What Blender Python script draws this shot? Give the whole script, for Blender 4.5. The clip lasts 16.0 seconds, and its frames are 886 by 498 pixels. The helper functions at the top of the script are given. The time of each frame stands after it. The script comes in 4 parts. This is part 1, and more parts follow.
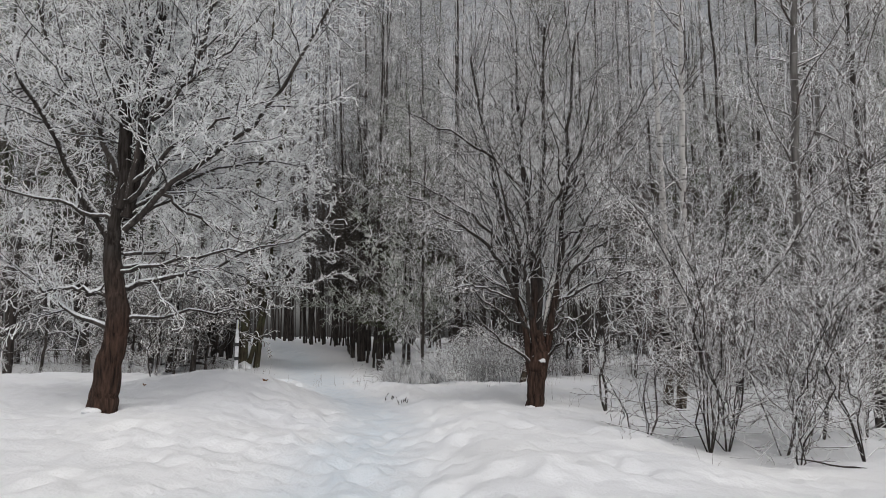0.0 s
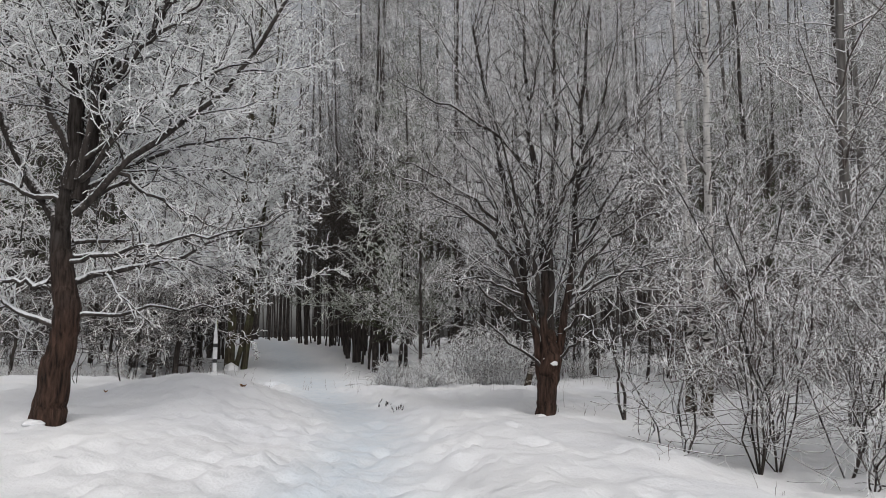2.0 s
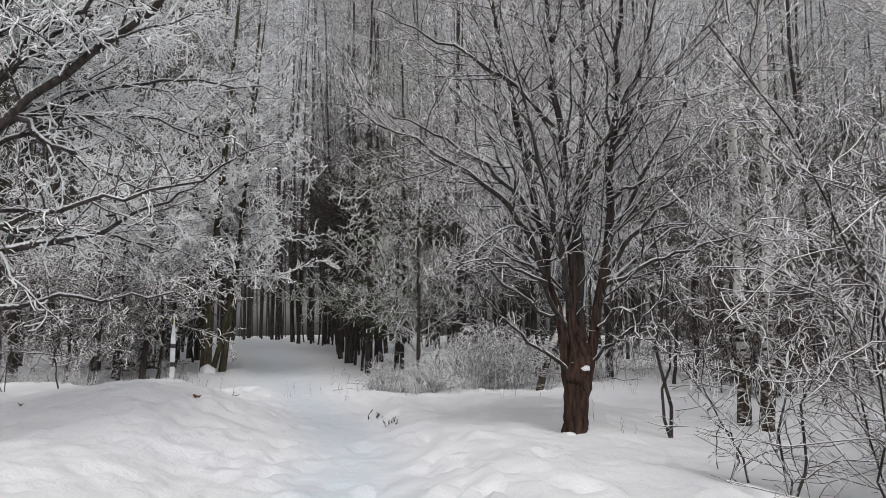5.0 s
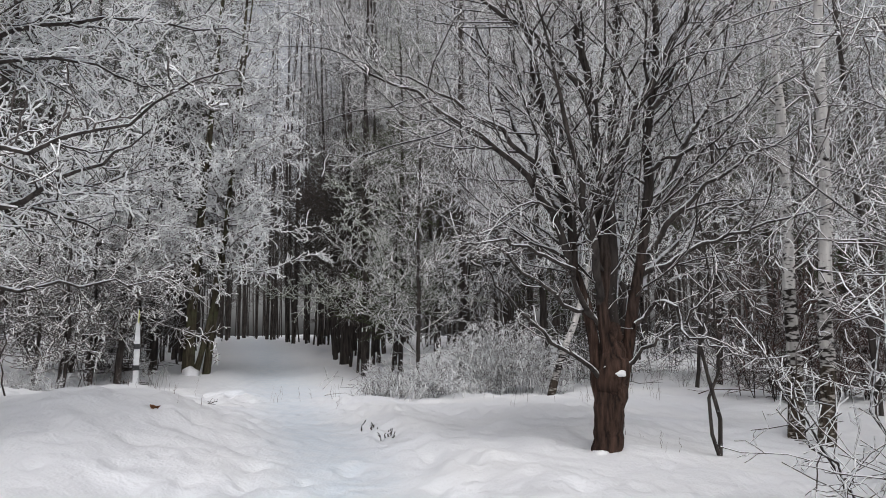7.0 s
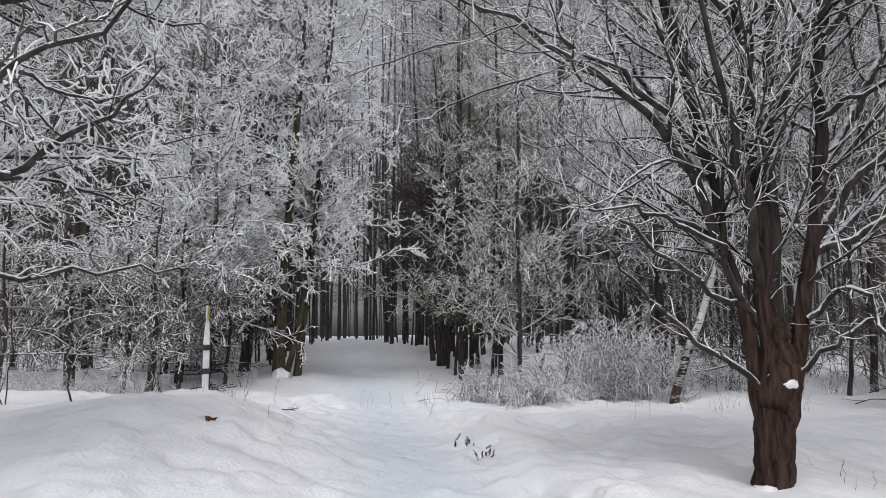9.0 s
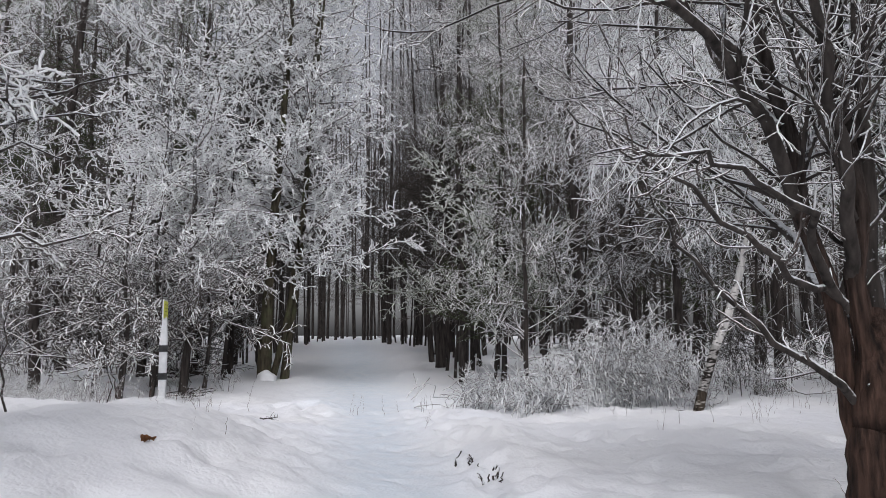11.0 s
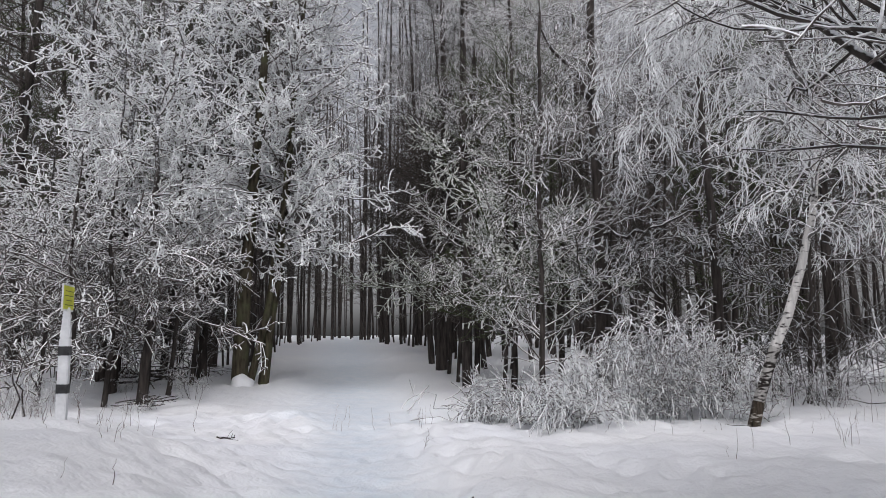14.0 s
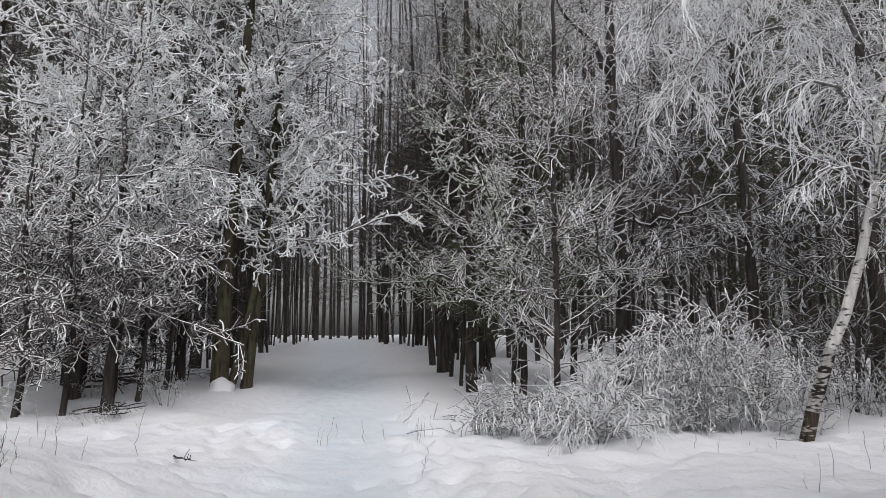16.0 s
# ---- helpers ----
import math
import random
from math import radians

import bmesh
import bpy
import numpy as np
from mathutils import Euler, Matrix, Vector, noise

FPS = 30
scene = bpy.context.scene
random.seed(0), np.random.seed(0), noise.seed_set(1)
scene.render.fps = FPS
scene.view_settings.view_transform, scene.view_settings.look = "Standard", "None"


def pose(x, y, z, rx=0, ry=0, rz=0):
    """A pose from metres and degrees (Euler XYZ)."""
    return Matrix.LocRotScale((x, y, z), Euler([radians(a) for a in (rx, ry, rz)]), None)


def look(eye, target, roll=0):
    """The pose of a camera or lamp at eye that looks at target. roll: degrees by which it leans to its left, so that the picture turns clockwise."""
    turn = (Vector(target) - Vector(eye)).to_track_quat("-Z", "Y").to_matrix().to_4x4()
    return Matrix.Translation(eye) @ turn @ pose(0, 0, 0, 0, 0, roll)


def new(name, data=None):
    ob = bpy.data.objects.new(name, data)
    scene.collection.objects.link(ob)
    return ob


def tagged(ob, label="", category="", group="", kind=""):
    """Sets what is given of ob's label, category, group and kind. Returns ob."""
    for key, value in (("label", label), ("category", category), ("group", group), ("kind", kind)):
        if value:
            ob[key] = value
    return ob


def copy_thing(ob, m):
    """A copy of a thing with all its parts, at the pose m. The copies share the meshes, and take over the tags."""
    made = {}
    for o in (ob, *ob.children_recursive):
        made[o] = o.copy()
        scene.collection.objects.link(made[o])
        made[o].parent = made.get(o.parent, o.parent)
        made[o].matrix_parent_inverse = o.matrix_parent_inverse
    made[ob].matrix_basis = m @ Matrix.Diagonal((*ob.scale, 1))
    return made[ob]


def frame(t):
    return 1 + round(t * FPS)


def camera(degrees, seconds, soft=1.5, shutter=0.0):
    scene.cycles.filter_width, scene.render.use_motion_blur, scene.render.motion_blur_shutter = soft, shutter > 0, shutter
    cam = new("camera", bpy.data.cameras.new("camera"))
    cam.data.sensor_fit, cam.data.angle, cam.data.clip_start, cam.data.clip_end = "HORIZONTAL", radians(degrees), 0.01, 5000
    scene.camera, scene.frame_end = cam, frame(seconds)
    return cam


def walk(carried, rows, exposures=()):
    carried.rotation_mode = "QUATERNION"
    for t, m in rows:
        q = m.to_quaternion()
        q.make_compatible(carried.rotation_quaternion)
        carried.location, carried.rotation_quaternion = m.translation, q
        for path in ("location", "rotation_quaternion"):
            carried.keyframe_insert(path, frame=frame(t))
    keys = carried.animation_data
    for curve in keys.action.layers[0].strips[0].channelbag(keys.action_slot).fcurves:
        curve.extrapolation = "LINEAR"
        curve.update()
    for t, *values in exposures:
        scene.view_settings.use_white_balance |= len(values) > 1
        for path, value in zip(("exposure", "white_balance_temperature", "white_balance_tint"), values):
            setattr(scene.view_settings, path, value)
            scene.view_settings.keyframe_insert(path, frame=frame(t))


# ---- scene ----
cam = camera(62.6, 16.0, 0.9)
METRES, EYE, TILT, LEAN, TURN = 13.5, 1.6, 7.0, 0.0, 0.0
EXPOSURE = -0.37
ROWS = [
    (0.0, 0.0, 0.0, 0.0, 0.0, 0.0, -0.0),
    (0.5, 0.0, 0.0297, -0.0035, -0.01, -0.0, 0.01),
    (1.0, 0.0, 0.0599, -0.0069, -0.03, -0.02, 0.01),
    (1.5, -0.0003, 0.0896, -0.0104, -0.06, -0.03, 0.02),
    (2.0, -0.0006, 0.12, -0.0139, -0.09, -0.03, 0.03),
    (2.5, -0.0008, 0.1512, -0.0177, -0.11, -0.03, 0.02),
    (3.0, -0.0011, 0.1836, -0.0215, -0.14, -0.06, 0.04),
    (3.5, -0.0013, 0.2171, -0.0256, -0.14, -0.08, 0.03),
    (4.0, -0.0018, 0.2512, -0.0297, -0.14, -0.11, 0.07),
    (6.5, -0.0105, 0.4108, -0.0489, -0.32, -0.21, 0.16),
    (7.0, -0.011, 0.445, -0.0542, -0.31, -0.18, 0.14),
    (7.5, -0.0114, 0.4794, -0.0581, -0.26, -0.21, 0.17),
    (8.0, -0.012, 0.5126, -0.0625, 0.88, -0.19, 0.34),
    (8.5, -0.0133, 0.5441, -0.0669, 3.06, -0.17, 0.62),
    (9.0, -0.0158, 0.5741, -0.0709, 7.47, -0.07, 1.17),
    (11.5, -0.0336, 0.7198, -0.0903, 7.45, -0.04, 1.18),
    (12.0, -0.0375, 0.7505, -0.0943, 7.49, -0.04, 1.17),
    (12.5, -0.0415, 0.7808, -0.0988, 7.52, -0.02, 1.19),
    (13.0, -0.0451, 0.8106, -0.1027, 7.57, -0.01, 1.16),
    (13.5, -0.0508, 0.8393, -0.1059, 7.52, -0.04, 1.12),
    (14.0, -0.0559, 0.8682, -0.1091, 7.48, -0.06, 1.12),
    (14.5, -0.0587, 0.8983, -0.1135, 7.54, -0.02, 1.12),
    (15.0, -0.0625, 0.9291, -0.117, 7.59, -0.03, 1.09),
    (15.5, -0.0683, 0.959, -0.1209, 7.55, -0.04, 1.07),
    (16.0, -0.073, 0.9877, -0.1241, 7.57, -0.07, 1.05),
]
walk(cam, [(t, pose(0, 0, EYE, TILT, LEAN, TURN) @ pose(METRES * x, METRES * y, METRES * z, 90 + pitch, roll, yaw)) for t, x, y, z, yaw, pitch, roll in ROWS],
     exposures=[(0.0, EXPOSURE - 0.09, 6560, 10.5), (4.0, EXPOSURE + 0.04, 6560, 11.5), (9.0, EXPOSURE + 0.24, 6330, 12.5), (13.0, EXPOSURE + 0.28, 6280, 14.5), (16.0, EXPOSURE + 0.26, 6420, 12.5)])

# ---- sky and sun: overcast winter day ----
world = bpy.data.worlds.new("winter_sky")
scene.world = world
world.use_nodes = True
wn, wl = world.node_tree.nodes, world.node_tree.links
sky = wn.new("ShaderNodeTexSky")
sky.sky_type, sky.sun_disc = "NISHITA", False
sky.sun_elevation, sky.sun_rotation = radians(52), radians(168)
sky.air_density, sky.dust_density, sky.ozone_density = 1.0, 4.0, 1.0
grey = wn.new("ShaderNodeHueSaturation")
grey.inputs["Saturation"].default_value = 0.18
wl.new(sky.outputs[0], grey.inputs["Color"])
wl.new(grey.outputs[0], wn["Background"].inputs["Color"])
wn["Background"].inputs["Strength"].default_value = 0.135
sun = new("sun", bpy.data.lights.new("sun", "SUN"))
sun.data.energy, sun.data.angle, sun.data.color = 1.1, radians(40), (1.0, 0.975, 0.955)
sun.matrix_world = look((1.7, -8, 11), (0, 0, 0))


# ---- materials ----
def nodes_of(name):
    m = bpy.data.materials.new(name)
    m.use_nodes = True
    return m, m.node_tree.nodes, m.node_tree.links, m.node_tree.nodes["Principled BSDF"]


def math_node(n, l, op, a, b=None, clamp=False):
    q = n.new("ShaderNodeMath")
    q.operation, q.use_clamp = op, clamp
    for i, v in enumerate((a, b)):
        if v is None:
            continue
        if isinstance(v, (int, float)):
            q.inputs[i].default_value = v
        else:
            l.new(v, q.inputs[i])
    return q.outputs[0]


def mix_node(n, l, fac, a, b):
    q = n.new("ShaderNodeMix")
    q.data_type = "RGBA"
    for sock, v in ((q.inputs["Factor"], fac), (q.inputs[6], a), (q.inputs[7], b)):
        if isinstance(v, tuple):
            sock.default_value = (*v, 1)
        elif isinstance(v, (int, float)):
            sock.default_value = v
        else:
            l.new(v, sock)
    return q.outputs[2]


def noise_node(n, l, scale, detail=4, stretch=None):
    c = n.new("ShaderNodeTexCoord")
    vec = c.outputs["Object"]
    if stretch:
        mp = n.new("ShaderNodeMapping")
        mp.inputs["Scale"].default_value = stretch
        l.new(vec, mp.inputs["Vector"])
        vec = mp.outputs[0]
    q = n.new("ShaderNodeTexNoise")
    q.inputs["Scale"].default_value, q.inputs["Detail"].default_value = scale, detail
    l.new(vec, q.inputs["Vector"])
    return q.outputs[0]


def ramp_node(n, l, fac, stops):
    q = n.new("ShaderNodeValToRGB")
    e = q.color_ramp.elements
    while len(e) < len(stops):
        e.new(0.5)
    for el, (p, c) in zip(e, stops):
        el.position, el.color = p, (*c, 1)
    l.new(fac, q.inputs[0])
    return q.outputs[0]


def wood_material(name, dark, light, snow=0.55, frost_col=(0.80, 0.81, 0.825), rough=0.9, bark_scale=14.0, lichen=None, patches=None, patch_at=0.56, relief=0.03, aloft=None):
    """Bark under hoarfrost: the mesh attribute 'frost' says how rimed a piece is; snow lies on its upper side."""
    m, n, l, b = nodes_of(name)
    at = n.new("ShaderNodeAttribute")
    at.attribute_name = "frost"
    ge = n.new("ShaderNodeNewGeometry")
    sp = n.new("ShaderNodeSeparateXYZ")
    l.new(ge.outputs["Normal"], sp.inputs[0])
    nz = math_node(n, l, "MAXIMUM", sp.outputs[2], 0.0)
    grain = noise_node(n, l, bark_scale, 6, (1, 1, 0.16))
    blot = noise_node(n, l, 3.1, 3)
    fine = noise_node(n, l, 26.0, 3)
    bark = ramp_node(n, l, grain, [(0.32, dark), (0.68, light)])
    if aloft:
        oc = n.new("ShaderNodeTexCoord")
        oz = n.new("ShaderNodeSeparateXYZ")
        l.new(oc.outputs["Object"], oz.inputs[0])
        up = math_node(n, l, "MULTIPLY", math_node(n, l, "ADD", math_node(n, l, "SUBTRACT", oz.outputs[2], 1.9), blot), 0.7, True)
        bark = mix_node(n, l, up, bark, ramp_node(n, l, grain, [(0.32, dark), (0.68, aloft)]))
    if lichen:
        bark = mix_node(n, l, math_node(n, l, "MULTIPLY", math_node(n, l, "SUBTRACT", blot, 0.48), 4.0, True), bark, lichen)
    if patches:
        sc = noise_node(n, l, 9.0, 5, (0.9, 0.9, 2.6))
        bark = mix_node(n, l, math_node(n, l, "MULTIPLY", math_node(n, l, "SUBTRACT", sc, patch_at), 12.0, True), bark, patches)
    lay = math_node(n, l, "MULTIPLY", nz, math_node(n, l, "MULTIPLY", math_node(n, l, "MINIMUM", math_node(n, l, "MULTIPLY", at.outputs["Fac"], 6.0), 1.0), snow * 2.2))
    rime = math_node(n, l, "MULTIPLY", at.outputs["Fac"], math_node(n, l, "ADD", math_node(n, l, "MULTIPLY", sp.outputs[2], 0.26), 0.80))
    total = math_node(n, l, "ADD", math_node(n, l, "ADD", lay, rime), math_node(n, l, "MULTIPLY", math_node(n, l, "SUBTRACT", fine, 0.5), 1.1))
    fac = math_node(n, l, "MULTIPLY", math_node(n, l, "SUBTRACT", total, 0.38), 3.2, True)
    l.new(mix_node(n, l, fac, bark, frost_col), b.inputs["Base Color"])
    b.inputs["Roughness"].default_value = rough
    b.inputs["Specular IOR Level"].default_value = 0.2
    bp = n.new("ShaderNodeBump")
    bp.inputs["Strength"].default_value, bp.inputs["Distance"].default_value = 0.9, relief
    l.new(grain, bp.inputs["Height"])
    l.new(bp.outputs[0], b.inputs["Normal"])
    return m


def snow_material():
    m, n, l, b = nodes_of("snow")
    big, mid, fine = noise_node(n, l, 0.35, 4), noise_node(n, l, 4.0, 3), noise_node(n, l, 30.0, 3)
    col = ramp_node(n, l, big, [(0.3, (0.745, 0.76, 0.79)), (0.7, (0.80, 0.805, 0.81))])
    packed = n.new("ShaderNodeAttribute")
    packed.attribute_name = "packed"
    lane = math_node(n, l, "MULTIPLY", packed.outputs["Fac"], math_node(n, l, "ADD", math_node(n, l, "MULTIPLY", mid, 1.2), 0.2), True)
    col = mix_node(n, l, lane, col, (0.65, 0.715, 0.775))
    l.new(mix_node(n, l, math_node(n, l, "MULTIPLY", math_node(n, l, "SUBTRACT", fine, 0.62), 1.6, True), col, (0.62, 0.60, 0.58)), b.inputs["Base Color"])
    b.inputs["Roughness"].default_value = 0.75
    b.inputs["Specular IOR Level"].default_value = 0.25
    h = math_node(n, l, "ADD", math_node(n, l, "MULTIPLY", mid, 0.8), math_node(n, l, "MULTIPLY", fine, 0.2))
    bp = n.new("ShaderNodeBump")
    bp.inputs["Strength"].default_value, bp.inputs["Distance"].default_value = 0.45, 0.12
    l.new(h, bp.inputs["Height"])
    l.new(bp.outputs[0], b.inputs["Normal"])
    return m


def plain_material(name, a, c, scale=9.0, rough=0.7, bump=0.2):
    m, n, l, b = nodes_of(name)
    no = noise_node(n, l, scale, 5)
    l.new(ramp_node(n, l, no, [(0.3, a), (0.7, c)]), b.inputs["Base Color"])
    b.inputs["Roughness"].default_value = rough
    bp = n.new("ShaderNodeBump")
    bp.inputs["Strength"].default_value, bp.inputs["Distance"].default_value = bump, 0.01
    l.new(no, bp.inputs["Height"])
    l.new(bp.outputs[0], b.inputs["Normal"])
    return m


SNOW = snow_material()
BARK_RED = wood_material("red_brown_bark", (0.010, 0.0065, 0.005), (0.078, 0.045, 0.033), snow=0.5, bark_scale=22.0, relief=0.08, aloft=(0.052, 0.045, 0.041))
BARK_DARK = wood_material("dark_forest_bark", (0.018, 0.0155, 0.014), (0.072, 0.061, 0.055), snow=0.45, frost_col=(0.66, 0.68, 0.70))
BARK_EDGE = wood_material("olive_brown_bark", (0.014, 0.012, 0.008), (0.085, 0.072, 0.048), snow=0.45, lichen=(0.075, 0.078, 0.042))
BARK_GREY = wood_material("grey_bark", (0.06, 0.055, 0.052), (0.20, 0.19, 0.18), snow=0.5)
BARK_BIRCH = wood_material("birch_bark", (0.40, 0.39, 0.375), (0.66, 0.64, 0.615), snow=0.5, patches=(0.025, 0.02, 0.018))
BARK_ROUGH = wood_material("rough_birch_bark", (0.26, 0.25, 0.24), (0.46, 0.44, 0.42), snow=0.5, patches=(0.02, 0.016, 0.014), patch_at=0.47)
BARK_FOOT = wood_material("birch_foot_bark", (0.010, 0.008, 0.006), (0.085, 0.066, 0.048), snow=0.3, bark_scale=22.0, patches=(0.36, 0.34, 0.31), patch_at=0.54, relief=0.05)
TWIG_WHITE = wood_material("rimed_twigs", (0.05, 0.042, 0.038), (0.14, 0.12, 0.11), snow=0.6, frost_col=(0.90, 0.91, 0.915))
TWIG_RUSSET = wood_material("rust_brown_twigs", (0.045, 0.026, 0.022), (0.12, 0.074, 0.064), snow=0.5, frost_col=(0.68, 0.67, 0.67))
# darker copy of the white rimed twigs: shade inside the wood as colour
TWIG_SHADED = wood_material("shaded_rimed_twigs", (0.03, 0.026, 0.023), (0.09, 0.08, 0.07), snow=0.5, frost_col=(0.62, 0.635, 0.65))
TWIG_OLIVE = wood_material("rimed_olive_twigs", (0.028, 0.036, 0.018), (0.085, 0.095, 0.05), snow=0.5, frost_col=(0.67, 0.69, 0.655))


# ---- ground ----
def lattice(ix, iy, seed):
    h = (ix * 374761393 + iy * 668265263 + seed * 144665) & 0x7FFFFFFF
    h = ((h ^ (h >> 13)) * 1274126177) & 0x7FFFFFFF
    return ((h ^ (h >> 16)) & 0xFFFF) / 65535.0


def vnoise(x, y, seed=0):
    x, y = np.asarray(x, float), np.asarray(y, float)
    ix, iy = np.floor(x).astype(np.int64), np.floor(y).astype(np.int64)
    fx, fy = x - ix, y - iy
    fx, fy = fx * fx * (3 - 2 * fx), fy * fy * (3 - 2 * fy)
    a, b, c, d = lattice(ix, iy, seed), lattice(ix + 1, iy, seed), lattice(ix, iy + 1, seed), lattice(ix + 1, iy + 1, seed)
    return (a * (1 - fx) + b * fx) * (1 - fy) + (c * (1 - fx) + d * fx) * fy - 0.5


def bump(v, a, b):
    return np.clip((v - a) / (b - a), 0, 1) ** 2 * (3 - 2 * np.clip((v - a) / (b - a), 0, 1))


def path_x(y):
    """Centre line of the trodden way."""
    y = np.asarray(y, float)
    return np.where(y < 14, -0.75 - 0.03 * y, -1.17 - 0.273 * (y - 14))


def height(x, y):
    x, y = np.asarray(x, float), np.asarray(y, float)
    off = x - path_x(y)
    rise = np.where(y > 25, 1.35 * (1 - np.exp(-np.clip(y - 25, 0, None) / 34.0)), 0)
    near = 1 - bump(y, 19.0, 23.5)
    bank = (0.20 * bump(y, 4, 11) + 0.22 * bump(y, 12.5, 15)) * bump(-off, 0.7, 3.4) * near
    mound = 0.30 * np.exp(-((x + 4.05) / 1.7) ** 2 - ((y - 16.0) / 2.1) ** 2) + 0.14 * bump(x, -0.5, 1.5) * (1 - bump(x, 1.8, 4.2)) * near - 0.13 * bump(x, 1.9, 4.4) * (1 - bump(y, 15, 21)) + 0.16 * np.exp(-((x + 5.15) / 1.3) ** 2 - ((y - 17.9) / 1.3) ** 2)
    ridge = 0.13 * np.exp(-((off - 1.7) / 0.6) ** 2) * near
    left = 0.10 * bump(-x, 6.0, 10.0) * bump(y, 15, 22) + 0.15 * bump(-x, 5.8, 7.2) * bump(y, 25.0, 27.8)
    lane = bump(y, 11, 14) * (1 - bump(y, 26, 32)) * (1 - bump(np.abs(off), 0.45, 1.0))
    trough = -0.06 * np.exp(-(off / 0.9) ** 2) * (1 - bump(y, 22, 28)) - 0.03 * lane
    lumps = 0.14 * vnoise(x * 0.45, y * 0.45, 3) + 0.12 * vnoise(x * 1.1, y * 1.1, 5) + 0.06 * vnoise(x * 2.6, y * 2.6, 7) + 0.03 * vnoise(x * 6.1, y * 6.1, 9)
    trodden = np.exp(-(off / 2.6) ** 2) * (1 - bump(y, 20, 30)) * (1 - 0.85 * lane)
    rough = 0.03 * vnoise(x * 3.1, y * 2.6, 21) + 0.03 * vnoise(x * 5.2, y * 4.3, 22)
    steps = rough * (1 - bump(y, 24, 30)) * (1 - 0.8 * lane) + trodden * (0.11 * vnoise(x * 2.4, y * 1.9, 11) ** 2 + 0.04 * vnoise(x * 2.4, y * 1.9, 12) + 0.06 * vnoise(x * 4.5, y * 3.6, 13))
    return 0.16 + rise + bank + mound + ridge + left + trough + lumps * np.where(np.hypot(x, y) > 120, 3, 1 - 0.6 * lane) + steps


def spread(lo, hi, step, reach):
    mid = list(np.arange(lo, hi, step))
    s, v = step, hi
    while v < reach:
        mid.append(v)
        s *= 1.16
        v += s
    s, v = step, lo
    while v > -reach:
        s *= 1.16
        v -= s
        mid.insert(0, v)
    return np.array(mid)


def quad_mesh(name, V, F, frost=None, smooth=True, mat=None):
    me = bpy.data.meshes.new(name)
    V, F = np.asarray(V, np.float32), np.asarray(F, np.int32)
    me.vertices.add(len(V))
    me.vertices.foreach_set("co", V.ravel())
    me.loops.add(F.size)
    me.loops.foreach_set("vertex_index", F.ravel())
    me.polygons.add(len(F))
    me.polygons.foreach_set("loop_start", np.arange(0, F.size, F.shape[1], dtype=np.int32))
    me.polygons.foreach_set("use_smooth", np.full(len(F), smooth))
    if frost is not None:
        at = me.attributes.new("frost", "FLOAT", "POINT")
        at.data.foreach_set("value", np.asarray(frost, np.float32))
    if mat:
        me.materials.append(mat)
    me.update(calc_edges=True)
    me.validate()
    return me


gx, gy = spread(-9.0, 7.5, 0.085, 900), spread(3.0, 26.0, 0.10, 900)
GX, GY = np.meshgrid(gx, gy)
GV = np.stack([GX, GY, height(GX, GY)], -1).reshape(-1, 3)
pits = np.random.default_rng(8)
for _ in range(1500):
    py = pits.uniform(3, 25)
    px = float(path_x(py)) + pits.normal(0, 1.5) if pits.random() < 0.6 else pits.uniform(-8.5, 4.5)
    pr, pd = pits.uniform(0.09, 0.2), pits.uniform(0.015, 0.055)
    if py > 12 and abs(px - float(path_x(py))) < 0.75 and pits.random() < 0.85:
        continue
    a, b = np.searchsorted(gx, [px - 3 * pr, px + 3 * pr])
    c, d = np.searchsorted(gy, [py - 3 * pr, py + 3 * pr])
    q = ((GX[c:d, a:b] - px) ** 2 + 0.6 * (GY[c:d, a:b] - py) ** 2) / pr ** 2
    GV.reshape(len(gy), len(gx), 3)[c:d, a:b, 2] += pd * (0.45 * np.exp(-(np.sqrt(q) - 1.5) ** 2 * 4) - np.exp(-q * q))
idx = np.arange(len(gx) * len(gy)).reshape(len(gy), len(gx))
GF = np.stack([idx[:-1, :-1], idx[:-1, 1:], idx[1:, 1:], idx[1:, :-1]], -1).reshape(-1, 4)
ground_mesh = quad_mesh("ground", GV, GF, mat=SNOW)
packed = ground_mesh.attributes.new("packed", "FLOAT", "POINT")
packed.data.foreach_set("value", np.exp(-((GX - path_x(GY)) / np.where(GY > 24, 1.3, 0.75)) ** 2).astype(np.float32).ravel())
ground = tagged(new("ground", ground_mesh), "trodden white snow over a clearing and woodland track", "snow ground", kind="structure")


# ---- growing wood ----
def unit(a):
    return a / np.maximum(np.linalg.norm(a, axis=-1, keepdims=True), 1e-9)


def tubes(P, R, sides):
    """Vertices and quads of tapered tubes along B lines of n nodes."""
    B, n = R.shape
    T = np.empty_like(P)
    T[:, 1:-1] = P[:, 2:] - P[:, :-2]
    T[:, 0], T[:, -1] = P[:, 1] - P[:, 0], P[:, -1] - P[:, -2]
    T = unit(T)
    ref = np.where(np.abs(T[:, :1, 2:]) > 0.8, np.array([1.0, 0, 0]), np.array([0, 0, 1.0]))
    U = unit(np.cross(T, np.broadcast_to(ref, T.shape)))
    W = np.cross(T, U)
    a = np.arange(sides) * 2 * np.pi / sides + np.pi / 2
    V = P[:, :, None] + R[:, :, None, None] * (np.cos(a)[:, None] * U[:, :, None] + np.sin(a)[:, None] * W[:, :, None])
    k = np.arange(B * n * sides).reshape(B, n, sides)
    nx = np.roll(k, -1, 2)
    F = np.stack([k[:, :-1], nx[:, :-1], nx[:, 1:], k[:, 1:]], -1).reshape(-1, 4)
    return V.reshape(-1, 3), F


